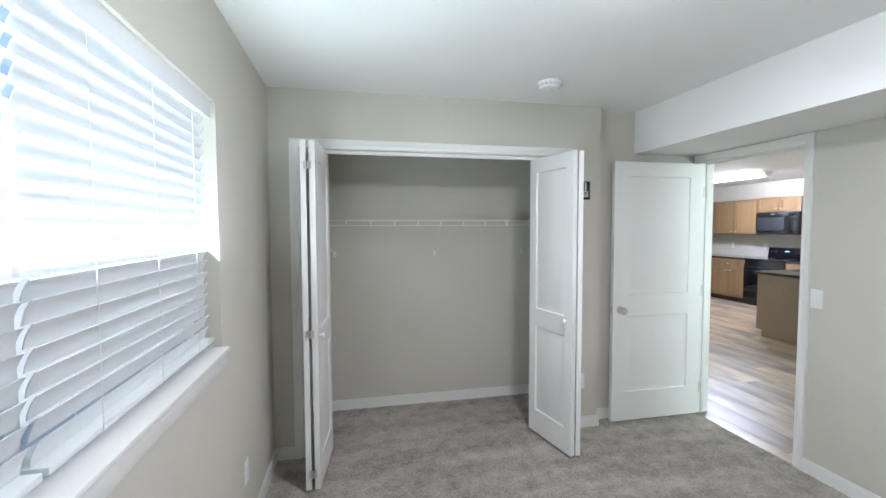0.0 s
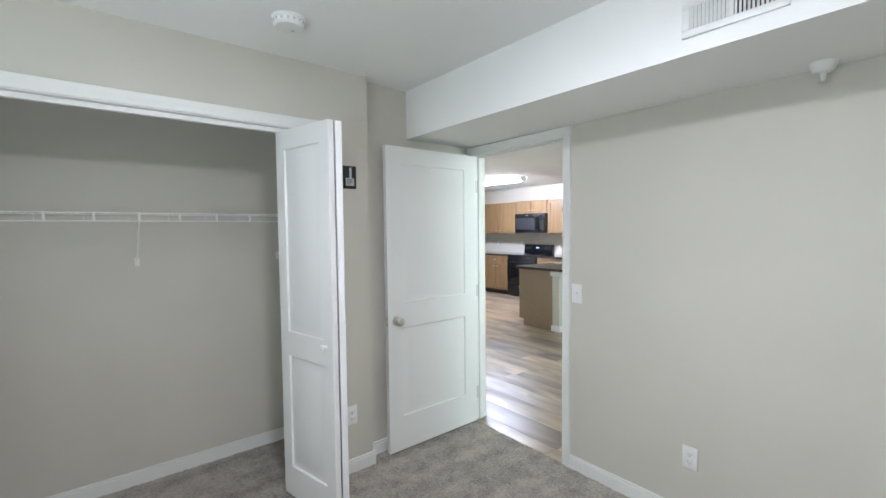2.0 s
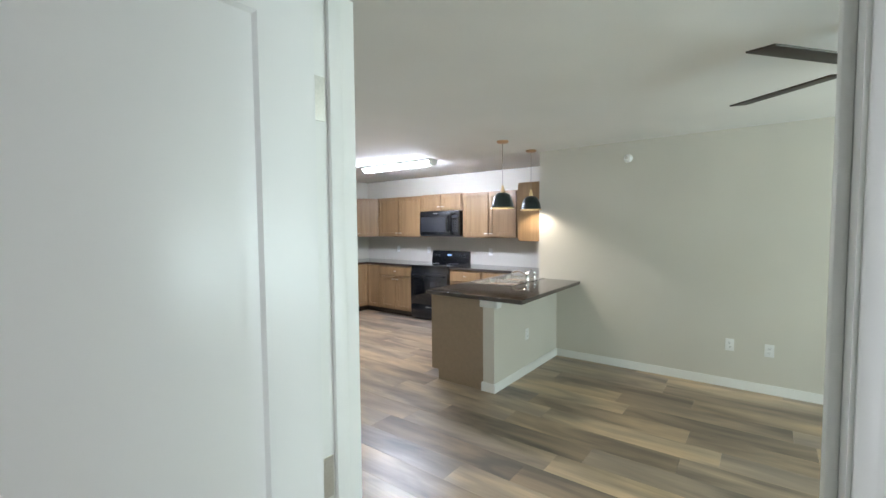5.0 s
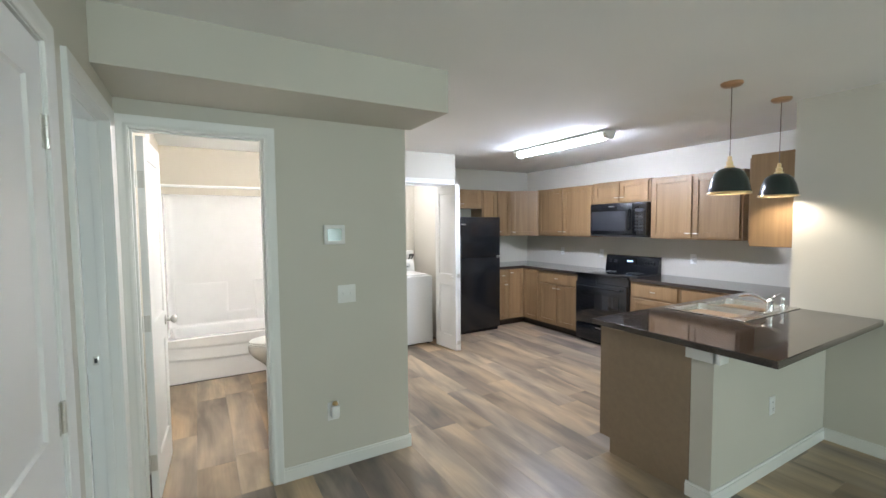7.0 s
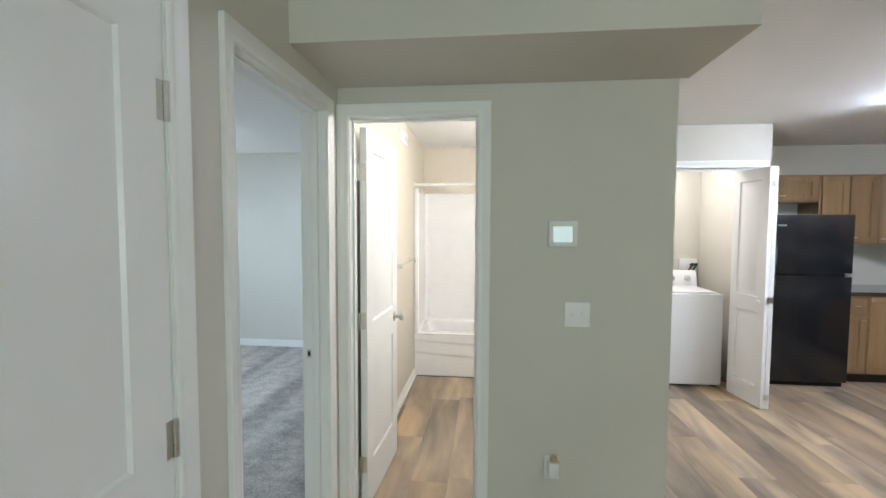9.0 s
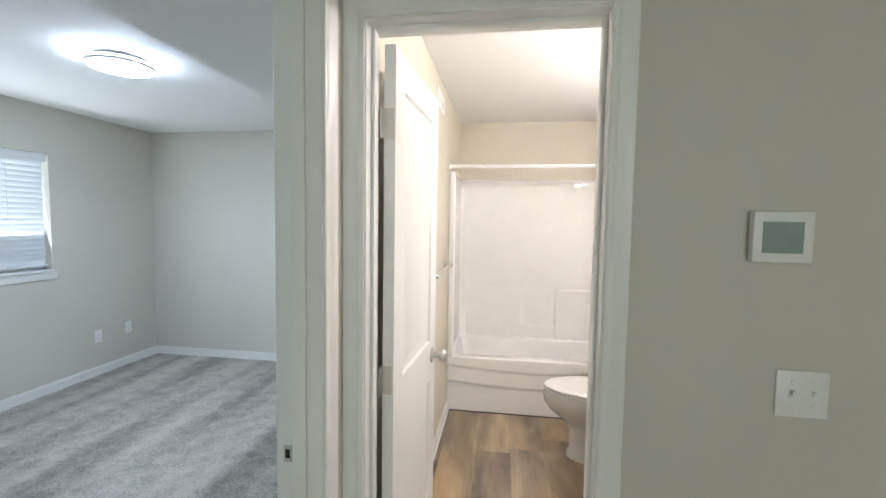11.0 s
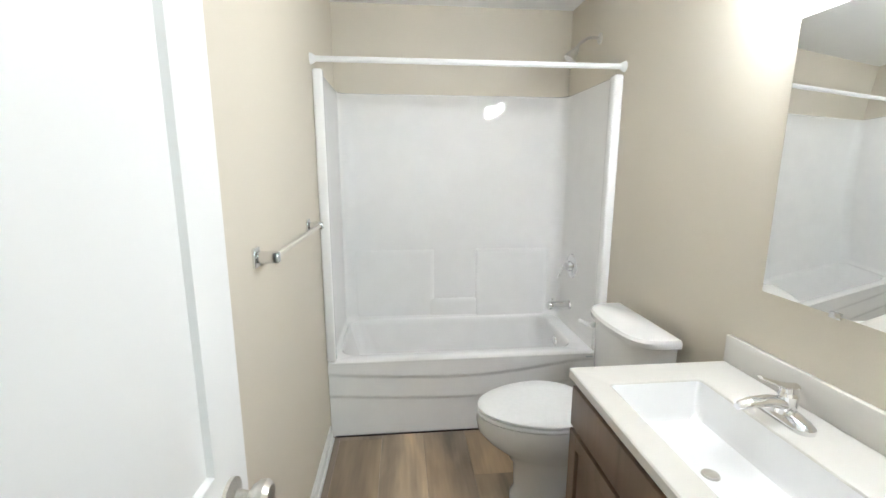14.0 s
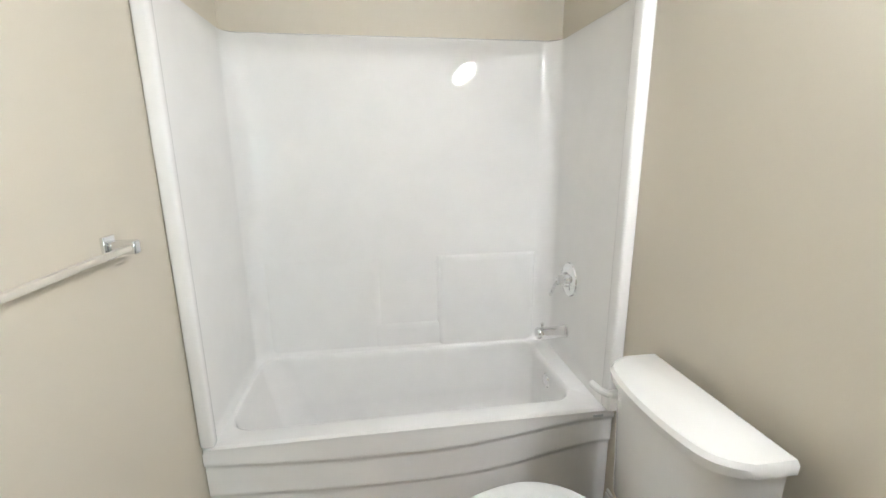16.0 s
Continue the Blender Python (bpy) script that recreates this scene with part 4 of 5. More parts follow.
# bases on the east wall
cabinet("base_cabinet", pose(BXF, 7.19, 0, 0, 0, FE), 0.76, 0.60, BH, 2, "honey maple base cabinet with a drawer over two doors", "cabinet", 0.17, toe=0.1, group="kitchen base cabinets")
cabinet("base_cabinet", pose(BXF, 5.635, 0, 0, 0, FE), 0.60, 0.60, BH, 1, "honey maple base cabinet with a drawer, beside the range", "cabinet", 0.17, toe=0.1, group="kitchen base cabinets")
cabinet("base_cabinet", pose(BXF, 5.03, 0, 0, 0, FE), 0.60, 0.60, BH, 1, "honey maple base cabinet with a drawer, next to the sink corner", "cabinet", 0.17, toe=0.1, group="kitchen base cabinets")
cabinet("base_cabinet", pose(7.44, 7.54, 0), 0.22, 0.60, BH, 1, "narrow honey maple base cabinet beside the refrigerator", "cabinet", 0.17, toe=0.1, group="kitchen base cabinets")
# corner base with two door faces meeting at the inside corner
cb = thing("corner_base_cabinet", pose(0, 0, 0), "honey maple corner base cabinet with two folding doors", "cabinet", "kitchen base cabinets")
bm = bmesh.new()
poly = [(7.662, 7.54), (7.965, 7.54), (7.965, 7.192), (XK - 0.003, 7.192), (XK - 0.003, YN - 0.003), (7.662, YN - 0.003)]
ring_loft(bm, [[(x, y, 0.1) for x, y in poly], [(x, y, BH) for x, y in poly]])
part("body", bm, MAPLE, cb)
bm = boxes((7.662, 7.61, 0, 8.035, YN - 0.003, 0.099), (8.035, 7.192, 0, XK - 0.003, YN - 0.003, 0.099))
part("toe_kick", bm, TOE, cb)
bm = bmesh.new()
shaker(bm, 7.672, 0.112, 7.944, BH - 0.012, 7.54)
d = part("door", bm, MAPLE, cb)
bm = bmesh.new()
pull(bm, 7.71, 7.521, BH - 0.06)
part("pull", bm, NICKEL, d)
bm = bmesh.new()
shaker(bm, 0.022, 0.112, 0.335, BH - 0.012, 0)
bm.transform(pose(7.965, 7.54, 0, 0, 0, -90))
part("door", bm, MAPLE, cb)

# peninsula base: end panel and carcass, doors to the kitchen side
pb = thing("peninsula_base_cabinet", pose(0, 0, 0), "brown-panelled peninsula base cabinet under the sink counter", "cabinet", "kitchen base cabinets")
bm = bmesh.new()
box(bm, 5.95, 3.768, 0.0, 5.968, 4.30, BH)
box(bm, 5.95, 4.30, 0.1, 5.968, 4.385, BH)
part("end_panel", bm, BROWNP, pb, "plain brown wood end panel")
part("body", boxes((5.969, 3.768, 0.1, 7.96, 4.365, BH)), MAPLE, pb)
part("toe_kick", boxes((5.969, 3.768, 0, 7.96, 4.295, 0.099)), TOE, pb)
for k in range(4):
    bm = bmesh.new()
    shaker(bm, 0.03 + k * 0.45, 0.112, 0.46 + k * 0.45, BH - 0.012, 0)
    bm.transform(pose(7.92, 4.365, 0, 0, 0, 180))
    d = part("door", bm, MAPLE, pb)
    bm = bmesh.new()
    pull(bm, 0.07 + k * 0.45, -0.019, BH - 0.06)
    bm.transform(pose(7.92, 4.365, 0, 0, 0, 180))
    part("pull", bm, NICKEL, d)

# counters
CT0, CT1 = BH + 0.001, 0.914


def counter(name, poly, label, cut=None):
    bm = bmesh.new()
    vb = [bm.verts.new((x, y, CT0)) for x, y in poly]
    vt = [bm.verts.new((x, y, CT1)) for x, y in poly]
    n = len(poly)
    for i in range(n):
        bm.faces.new((vb[i], vb[(i + 1) % n], vt[(i + 1) % n], vt[i]))
    if cut:
        x0, y0, x1, y1 = cut
        for z, vs in ((CT0, vb), (CT1, vt)):
            c = [bm.verts.new(p) for p in ((x0, y0, z), (x1, y0, z), (x1, y1, z), (x0, y1, z))]
            es = [bm.edges.get((vs[i], vs[(i + 1) % n])) for i in range(n)]
            es += [bm.edges.new((c[i], c[(i + 1) % 4])) for i in range(4)]
            bmesh.ops.triangle_fill(bm, edges=es, use_beauty=True)
    else:
        bm.faces.new(vt)
        bm.faces.new(vb[::-1])
    ob = tagged(part(name, bm, COUNTER), label, "countertop")
    md = ob.modifiers.new("edge", 'BEVEL')
    md.width, md.segments, md.limit_method = 0.004, 2, 'ANGLE'
    return ob


SX0, SX1, SY0, SY1 = 6.60, 7.44, 3.80, 4.34
counter("countertop_peninsula", [(5.86, 3.32), (XE - 0.003, 3.36), (XE - 0.003, 3.872), (XK - 0.003, 3.872), (XK - 0.003, 5.63), (7.93, 5.63), (7.93, 4.40), (5.875, 4.40)],
        "dark brown glossy laminate peninsula countertop with a sink", (SX0 + 0.015, SY0 + 0.015, SX1 - 0.015, SY1 - 0.015))
counter("countertop_corner", [(7.435, 7.505), (7.93, 7.505), (7.93, 6.425), (XK - 0.003, 6.425), (XK - 0.003, YN - 0.003), (7.435, YN - 0.003)], "dark brown glossy laminate countertop in the kitchen corner")
# sink
sink = thing("kitchen_sink", pose(0, 0, CT1), "stainless steel double bowl drop-in sink", "sink")
mid = (SX0 + SX1) / 2
for x0, x1 in ((SX0 + 0.03, mid - 0.012), (mid + 0.012, SX1 - 0.03)):
    y0, y1 = SY0 + 0.09, SY1 - 0.03
    bm = bmesh.new()
    ring_loft(bm, [rrect(x0, y0, x1, y1, 0.06, 0.006), rrect(x0 + 0.004, y0 + 0.004, x1 - 0.004, y1 - 0.004, 0.06, -0.004),
                   rrect(x0 + 0.012, y0 + 0.012, x1 - 0.012, y1 - 0.012, 0.06, -0.15), rrect(x0 + 0.05, y0 + 0.05, x1 - 0.05, y1 - 0.05, 0.05, -0.175)], cap0=False)
    part("bowl", bm, STEEL, sink)
bm = bmesh.new()
for a in ((SX0, SY0, SX1, SY0 + 0.092), (SX0, SY1 - 0.032, SX1, SY1), (SX0, SY0 + 0.092, SX0 + 0.032, SY1 - 0.032), (SX1 - 0.032, SY0 + 0.092, SX1, SY1 - 0.032), (mid - 0.014, SY0 + 0.092, mid + 0.014, SY1 - 0.032)):
    box(bm, a[0], a[1], 0.0005, a[2], a[3], 0.0062, 0.002)
part("rim", bm, STEEL, sink)
for x in ((SX0 + mid) / 2, (SX1 + mid) / 2):
    bm = bmesh.new()
    lathe(bm, (x, SY0 + 0.3, -0.174), [(0.045, 0), (0.04, 0.003), (0.03, -0.002), (0.004, -0.002)], "z", 20)
    part("drain", bm, CHROME, sink)
fc = thing("kitchen_faucet", pose(7.05, SY0 + 0.048, CT1 + 0.006), "chrome kitchen faucet with lever handle and sprayer", "faucet")
bm = boxes((-0.11, -0.025, 0, 0.11, 0.025, 0.012, 0.005))
lathe(bm, (0, 0, 0.012), [(0.024, 0), (0.02, 0.05), (0.022, 0.07), (0.012, 0.085)], "z", 20)
part("body", bm, CHROME, fc)
bm = bmesh.new()
tube(bm, curve_pts([(0, 0, 0.05), (0, 0.04, 0.085), (0, 0.12, 0.105), (0, 0.19, 0.09), (0, 0.195, 0.072)]), 0.011, 10)
part("spout", bm, CHROME, fc)
bm = bmesh.new()
tube(bm, curve_pts([(0, 0, 0.085), (0.02, -0.015, 0.11), (0.075, -0.03, 0.125)]), 0.007, 8)
part("lever", bm, CHROME, fc)
bm = bmesh.new()
lathe(bm, (0.19, 0, -0.001), [(0.02, 0), (0.016, 0.015), (0.012, 0.05), (0.017, 0.075), (0.013, 0.09)], "z", 16)
part("sprayer", bm, CHROME, fc)

# range, faces west
R0, R1 = 5.64, 6.42
rg = thing("range", pose(7.905, R1, 0, 0, 0, FE), "black electric range with glass oven door and control panel", "range")
rw = R1 - R0
part("body", boxes((0, 0.03, 0.03, rw, 0.655, 0.895, 0.004), (0.02, 0.09, 0, rw - 0.02, 0.6, 0.03)), BLACK, rg)
part("cooktop", boxes((-0.002, 0.0, 0.896, rw + 0.002, 0.60, 0.918, 0.004)), BLACKG, rg, "black glass cooktop")
bm = boxes((0.006, 0.0, 0.27, rw - 0.006, 0.03, 0.80, 0.006))
od = part("oven_door", bm, BLACK, rg)
part("window", boxes((0.11, -0.003, 0.36, rw - 0.11, 0.0, 0.66, 0.001)), BLACKG, od, "dark oven window")
bm = bmesh.new()
tube(bm, [(0.06, -0.045, 0.755), (rw - 0.06, -0.045, 0.755)], 0.011, 10)
for x in (0.08, rw - 0.08):
    tube(bm, [(x, 0, 0.755), (x, -0.045, 0.755)], 0.008, 8)
part("handle", bm, BLACK, od, "black bar handle")
dr = part("drawer", boxes((0.006, 0.004, 0.05, rw - 0.006, 0.03, 0.255, 0.006)), BLACK, rg)
part("badge", boxes((rw * 0.42, 0.002, 0.225, rw * 0.58, 0.004, 0.235)), NICKEL, dr, "small pale badge")
bm = bmesh.new()
ring_loft(bm, [[(x, y, z) for y, z in ((0.60, 0.90), (0.585, 0.93), (0.61, 1.115), (0.625, 1.125), (0.658, 1.125), (0.658, 0.90))] for x in (0.0, rw)])
cp = part("control_panel", bm, BLACK, rg)
part("display", boxes((rw * 0.40, 0.588, 1.02, rw * 0.60, 0.606, 1.085)), BLACKG, cp)
part("digits", boxes((rw * 0.44, 0.586, 1.045, rw * 0.55, 0.589, 1.066)), BLUE_GLOW, cp, "blue clock digits")
for x in (0.08, 0.16, rw - 0.16, rw - 0.08):
    bm = bmesh.new()
    lathe(bm, (x, 0.60, 1.045), [(0.021, 0), (0.02, -0.018), (0.016, -0.024)], "y", 16)
    part("knob", bm, BLACKPL, cp)
for x, y, r in ((0.2, 0.17, 0.1), (0.57, 0.17, 0.08), (0.2, 0.43, 0.08), (0.57, 0.43, 0.1)):
    bm = bmesh.new()
    lathe(bm, (x, y, 0.9181), [(r, 0), (r - 0.003, 0.0004)], "z", 32, cap0=False, cap1=False)
    part("burner_ring", bm, PAPER, rg)

# microwave
mw = thing("microwave", pose(8.19, 6.44, 1.385, 0, 0, FE), "black over-the-range microwave with grey window", "microwave")
mh, mwid = 0.425, 0.84
part("body", boxes((0, 0.02, 0.0, mwid, 0.378, mh, 0.004)), BLACK, mw)
md_ = part("door", boxes((0.004, 0.0, 0.03, mwid * 0.77, 0.02, mh - 0.012, 0.005)), BLACK, mw)
part("window", boxes((0.03, -0.002, 0.075, mwid * 0.66, 0.001, mh - 0.1, 0.001)), GREYG, md_, "grey mesh window")
bm = bmesh.new()
tube(bm, curve_pts([(mwid * 0.725, 0.0, 0.09), (mwid * 0.725, -0.035, 0.11), (mwid * 0.725, -0.04, 0.21), (mwid * 0.725, -0.035, 0.32), (mwid * 0.725, 0.0, 0.34)]), 0.014, 10)
part("handle", bm, BLACK, md_)
cpn = part("control_panel", boxes((mwid * 0.78, 0.0, 0.03, mwid - 0.004, 0.02, mh - 0.012, 0.004)), BLACKG, mw)
part("display", boxes((mwid * 0.82, -0.0015, 0.31, mwid * 0.95, 0.0, 0.35)), GREYG, cpn)
for r in range(5):
    for c in range(3):
        part("key", boxes((mwid * (0.815 + 0.05 * c), -0.0015, 0.08 + r * 0.042, mwid * (0.85 + 0.05 * c), 0.0, 0.104 + r * 0.042)), KEYG, cpn)
part("badge", boxes((mwid * 0.36, -0.0012, mh - 0.045, mwid * 0.46, 0.0005, mh - 0.033)), NICKEL, md_, "small pale badge")
part("grille", boxes((0.01, 0.005, 0.005, mwid - 0.01, 0.02, 0.024)), DARK, mw)

# refrigerator
fr = thing("refrigerator", pose(6.665, 7.40, 0), "black top-freezer refrigerator beside the laundry closet", "refrigerator")
FW = 0.735
part("body", boxes((0.003, 0.06, 0.03, FW - 0.003, 0.70, 1.655, 0.006)), BLACK, fr)
part("kick_grille", boxes((0.01, 0.05, 0.0, FW - 0.01, 0.09, 0.045)), DARK, fr)
for z0, z1, hz in ((0.05, 1.083, (0.55, 1.06)), (1.093, 1.66, (1.115, 1.42))):
    d = part("door", boxes((0, 0, z0, FW, 0.06, z1, 0.01, 3)), BLACK, fr)
    bm = bmesh.new()
    tube(bm, curve_pts([(0.03, 0.0, hz[0]), (0.03, -0.035, hz[0] + 0.03), (0.03, -0.04, (hz[0] + hz[1]) / 2), (0.03, -0.035, hz[1] - 0.03), (0.03, 0.0, hz[1])]), 0.011, 8)
    bm.transform(Matrix.Translation((0.0, 0, 0)))
    part("handle", bm, BLACK, d)
    part("hinge_cap", boxes((FW - 0.07, -0.004, z1 - 0.012 if z1 < 1.2 else z0, FW - 0.005, 0.0, (z1 - 0.002) if z1 < 1.2 else z0 + 0.01)), NICKEL, d, "pale hinge cap")
    part("badge", boxes((0.06, -0.0015, z1 - 0.11, 0.135, 0.0, z1 - 0.093)), NICKEL, d, "small pale badge") if z1 > 1.2 else None

# fluorescent strip light
st = thing("ceiling_light", pose(6.99, 5.83, ZC), "long fluorescent ceiling fixture with white wrap diffuser, lit", "ceiling light")
part("housing", boxes((-0.086, -0.66, -0.027, 0.086, 0.66, 0.0, 0.004)), WHITEP, st)
bm = bmesh.new()
prof = [(-0.062, -0.028)] + [(0.062 * -math.cos(math.pi * k / 10), -0.03 - 0.05 * math.sin(math.pi * k / 10) ** 0.7) for k in range(1, 10)] + [(0.062, -0.028)]
ring_loft(bm, [[(u, y, v) for u, v in prof] for y in (-0.62, 0.62)])
part("diffuser", bm, TUBE_GLOW, st, "glowing white wrap diffuser")
for s in (-1, 1):
    bm = bmesh.new()
    pr2 = [(u * 1.05, v * 1.06 if v < -0.03 else v) for u, v in prof]
    ring_loft(bm, [[(u, s * 0.62, v) for u, v in pr2], [(u, s * 0.665, v) for u, v in pr2]])
    part("end_cap", bm, WHITEP, st)

# pendants
pend = None
for x, y in ((6.545, 3.89), (7.24, 3.90)):
    if pend is None:
        pend = thing("pendant_light", pose(x, y, ZC), "dark green dome pendant lamp with copper canopy, lit", "pendant light", "pendant lights over the counter")
        bm = bmesh.new()
        lathe(bm, (0, 0, 0), [(0.062, 0), (0.062, -0.012), (0.05, -0.022), (0.012, -0.026)], "z", 28)
        part("canopy", bm, COPPER, pend, "copper canopy")
        bm = bmesh.new()
        tube(bm, [(0, 0, -0.02), (0, 0, -0.49)], 0.003, 8)
        part("cord", bm, CORD, pend, "thin grey brown cord")
        bm = bmesh.new()
        lathe(bm, (0, 0, -0.535), [(0.028, 0), (0.028, 0.008), (0.02, 0.012), (0.02, 0.04), (0.013, 0.044), (0.013, 0.07), (0.006, 0.075)], "z", 20)
        part("socket", bm, BRASS, pend, "brass socket cup")
        bm = bmesh.new()
        outer = [(0.03, -0.535), (0.06, -0.545), (0.085, -0.57), (0.102, -0.61), (0.113, -0.655), (0.12, -0.695)]
        inner = [(r - 0.003, z - 0.001) for r, z in outer[::-1]]
        lathe(bm, (0, 0, 0), outer + inner, "z", 36, cap0=False, cap1=False)
        part("shade", bm, GREEN, pend, "dark green enamel dome shade")
        bm = bmesh.new()
        lathe(bm, (0, 0, 0), [(0.1205, -0.690), (0.1225, -0.694), (0.1225, -0.703), (0.1165, -0.703), (0.1165, -0.692)], "z", 36, cap0=False, cap1=False)
        part("rim", bm, BRASS, pend, "pale brass rim")
        bm = bmesh.new()
        lathe(bm, (0, 0, -0.60), [(0.012, 0.04), (0.016, 0.02), (0.03, -0.01), (0.03, -0.03), (0.018, -0.05), (0.004, -0.055)], "z", 20)
        part("bulb", bm, BULB_GLOW, pend, "glowing warm bulb")
    else:
        copy_thing(pend, pose(x, y, ZC))
for x, y in ((6.545, 3.89), (7.24, 3.90)):
    d = bpy.data.lights.new("pendant_bulb", 'SPOT')
    d.energy, d.color, d.spot_size, d.spot_blend, d.shadow_soft_size = W_PEND, (1, 0.87, 0.68), radians(158), 0.5, 0.07
    o = new("pendant_bulb", d)
    o.matrix_world = look((x, y, ZC - 0.668), (x, y, 0))

# ceiling fan of the living room
fan = thing("ceiling_fan", pose(5.24, 1.30, ZC), "dark four-blade ceiling fan at rest", "ceiling fan")
bm = bmesh.new()
lathe(bm, (0, 0, 0), [(0.07, 0), (0.06, -0.05), (0.015, -0.06), (0.015, -0.12), (0.09, -0.14), (0.1, -0.2), (0.08, -0.24), (0.03, -0.26)], "z", 28)
part("motor_housing", bm, NICKEL, fan)
for k in range(4):
    bm = boxes((0.14, -0.062, -0.004, 0.66, 0.062, 0.004, 0.002))
    box(bm, 0.07, -0.018, -0.004, 0.2, 0.018, 0.002)
    bm.transform(pose(0, 0, -0.19, 0, 0, 52 + 90 * k) @ pose(0, 0, 0, -8, 0, 0))
    part("blade", bm, FANW, fan)

# ---------- laundry ----------
wm = thing("washing_machine", pose(5.52, 7.285, 0), "white top-loading washing machine", "washing machine")
part("body", boxes((0, 0, 0.02, 0.685, 0.66, 0.90, 0.012, 3)), ENAMEL, wm)
part("lid", boxes((0.05, 0.03, 0.901, 0.635, 0.48, 0.918, 0.006)), ENAMEL, wm)
bm = bmesh.new()
ring_loft(bm, [[(x, y, z) for y, z in ((0.50, 0.90), (0.53, 1.03), (0.56, 1.07), (0.64, 1.07), (0.66, 0.90))] for x in (0.01, 0.675)])
cp = part("control_panel", bm, ENAMEL, wm)
for x in (0.42, 0.58):
    bm = bmesh.new()
    lathe(bm, (x, 0.523, 0.99), [(0.035, 0.004), (0.034, -0.006), (0.024, -0.010), (0.022, -0.028), (0.004, -0.03)], "y", 24)
    part("dial", bm, PAPER, cp, "grey control dial")
part("foot", boxes((0.03, 0.03, 0, 0.08, 0.08, 0.02), (0.605, 0.03, 0, 0.655, 0.08, 0.02)), RUBBER, wm)
lb = thing("washer_outlet_box", pose(6.285, YN, 1.09), "white washer supply box with dark hoses", "outlet box")
part("box", boxes((-0.13, -0.02, -0.09, 0.06, 0, 0.09, 0.004)), WHITEP, lb)
for k in (0, 1):
    bm = bmesh.new()
    x = -0.01 + 0.04 * k
    tube(bm, curve_pts([(x, -0.02, 0.02), (x, -0.08, 0.03), (x - 0.06, -0.11, -0.04), (x - 0.13, -0.1, -0.16), (x - 0.15, -0.08, -0.24)]), 0.011, 10)
    part("hose", bm, RUBBER, lb, "black rubber supply hose")

# ---------- second bedroom light ----------


def flush_light(x, y, label, material):
    t = thing("flush_ceiling_light", pose(x, y, ZC), label, "ceiling light", "flush ceiling lights")
    bm = bmesh.new()
    lathe(bm, (0, 0, 0), [(0.12, 0), (0.12, -0.024), (0.156, -0.029), (0.06, -0.0295)], "z", 32)
    part("base", bm, WHITEP, t)
    bm = bmesh.new()
    lathe(bm, (0, 0, 0), [(0.161, -0.0385), (0.168, -0.0385), (0.168, -0.058), (0.161, -0.058)], "z", 48, cap0=False, cap1=False)
    part("rim", bm, WHITEP, t)
    bm = bmesh.new()
    lathe(bm, (0, 0, 0), [(0.157, -0.030), (0.1605, -0.034), (0.1605, -0.055), (0.14, -0.064), (0.1, -0.069), (0.004, -0.071)], "z", 48, cap0=False)
    part("diffuser", bm, material, t, "glowing white diffuser")
    return t


flush_light(1.44, 6.19, "round flush ceiling light with white rim in the second bedroom, lit", DISC2_GLOW)
flush_light(1.3, 0.6, "round flush ceiling light with white rim in the first bedroom, lit", DISC_GLOW)
flush_light(5.75, 7.62, "round flush ceiling light inside the laundry closet, lit", LAUN_GLOW)

# ---------- bathroom ----------
BW0, BW1 = XH + 0.0045, 4.74
TF, TB = 7.275, 7.963   # apron face and back
# tub
tub = thing("bathtub", pose(0, 0, 0), "white fibreglass tub with sculpted apron", "bathtub")
RZ = 0.45
bm = bmesh.new()
x0, x1 = BW0 + 0.003, BW1 - 0.003
N = 8
ring_loft(bm, [rrect(x0, TF + 0.003, x1, TB, 0.004, RZ - 0.03, N), rrect(x0, TF, x1, TB, 0.01, RZ - 0.008, N), rrect(x0 + 0.008, TF + 0.010, x1 - 0.008, TB, 0.012, RZ, N),
               rrect(x0 + 0.045, TF + 0.080, x1 - 0.115, TB - 0.045, 0.09, RZ, N), rrect(x0 + 0.054, TF + 0.088, x1 - 0.121, TB - 0.052, 0.09, RZ - 0.005, N),
               rrect(x0 + 0.060, TF + 0.094, x1 - 0.126, TB - 0.057, 0.09, RZ - 0.018, N), rrect(x0 + 0.063, TF + 0.097, x1 - 0.129, TB - 0.060, 0.09, RZ - 0.04, N),
               rrect(x0 + 0.13, TF + 0.125, x1 - 0.145, TB - 0.09, 0.11, 0.20, N), rrect(x0 + 0.15, TF + 0.135, x1 - 0.15, TB - 0.10, 0.11, 0.15, N),
               rrect(x0 + 0.19, TF + 0.16, x1 - 0.17, TB - 0.13, 0.11, 0.105, N), rrect(x0 + 0.30, TF + 0.20, x1 - 0.2, TB - 0.17, 0.10, 0.09, N)], cap0=False)
part("basin", bm, FIBRE, tub)
# apron with two sweeping creases
nx, nz = 72, 44
verts, faces = [], []


def soft(t):
    t = max(0.0, min(1.0, t))
    return t * t * (3 - 2 * t)


for i in range(nx + 1):
    u = i / nx
    dip1 = 0.375 - 0.035 * math.sin(math.pi * min(1, u / 0.9)) + 0.03 * soft((u - 0.55) / 0.45)
    dip2 = 0.245 - 0.035 * math.sin(math.pi * min(1, u / 0.95)) + 0.05 * soft((u - 0.6) / 0.4)
    for k in range(nz + 1):
        z = (RZ - 0.02) * k / nz
        d = 0.010 * soft((z - dip1) / 0.012 + 0.5) + 0.010 * soft((z - dip2) / 0.012 + 0.5)
        verts.append((x0 + u * (x1 - x0), TF + 0.020 - d, z))
for i in range(nx):
    for k in range(nz):
        a = i * (nz + 1) + k
        faces.append((a, a + nz + 1, a + nz + 2, a + 1))
me = bpy.data.meshes.new("apron")
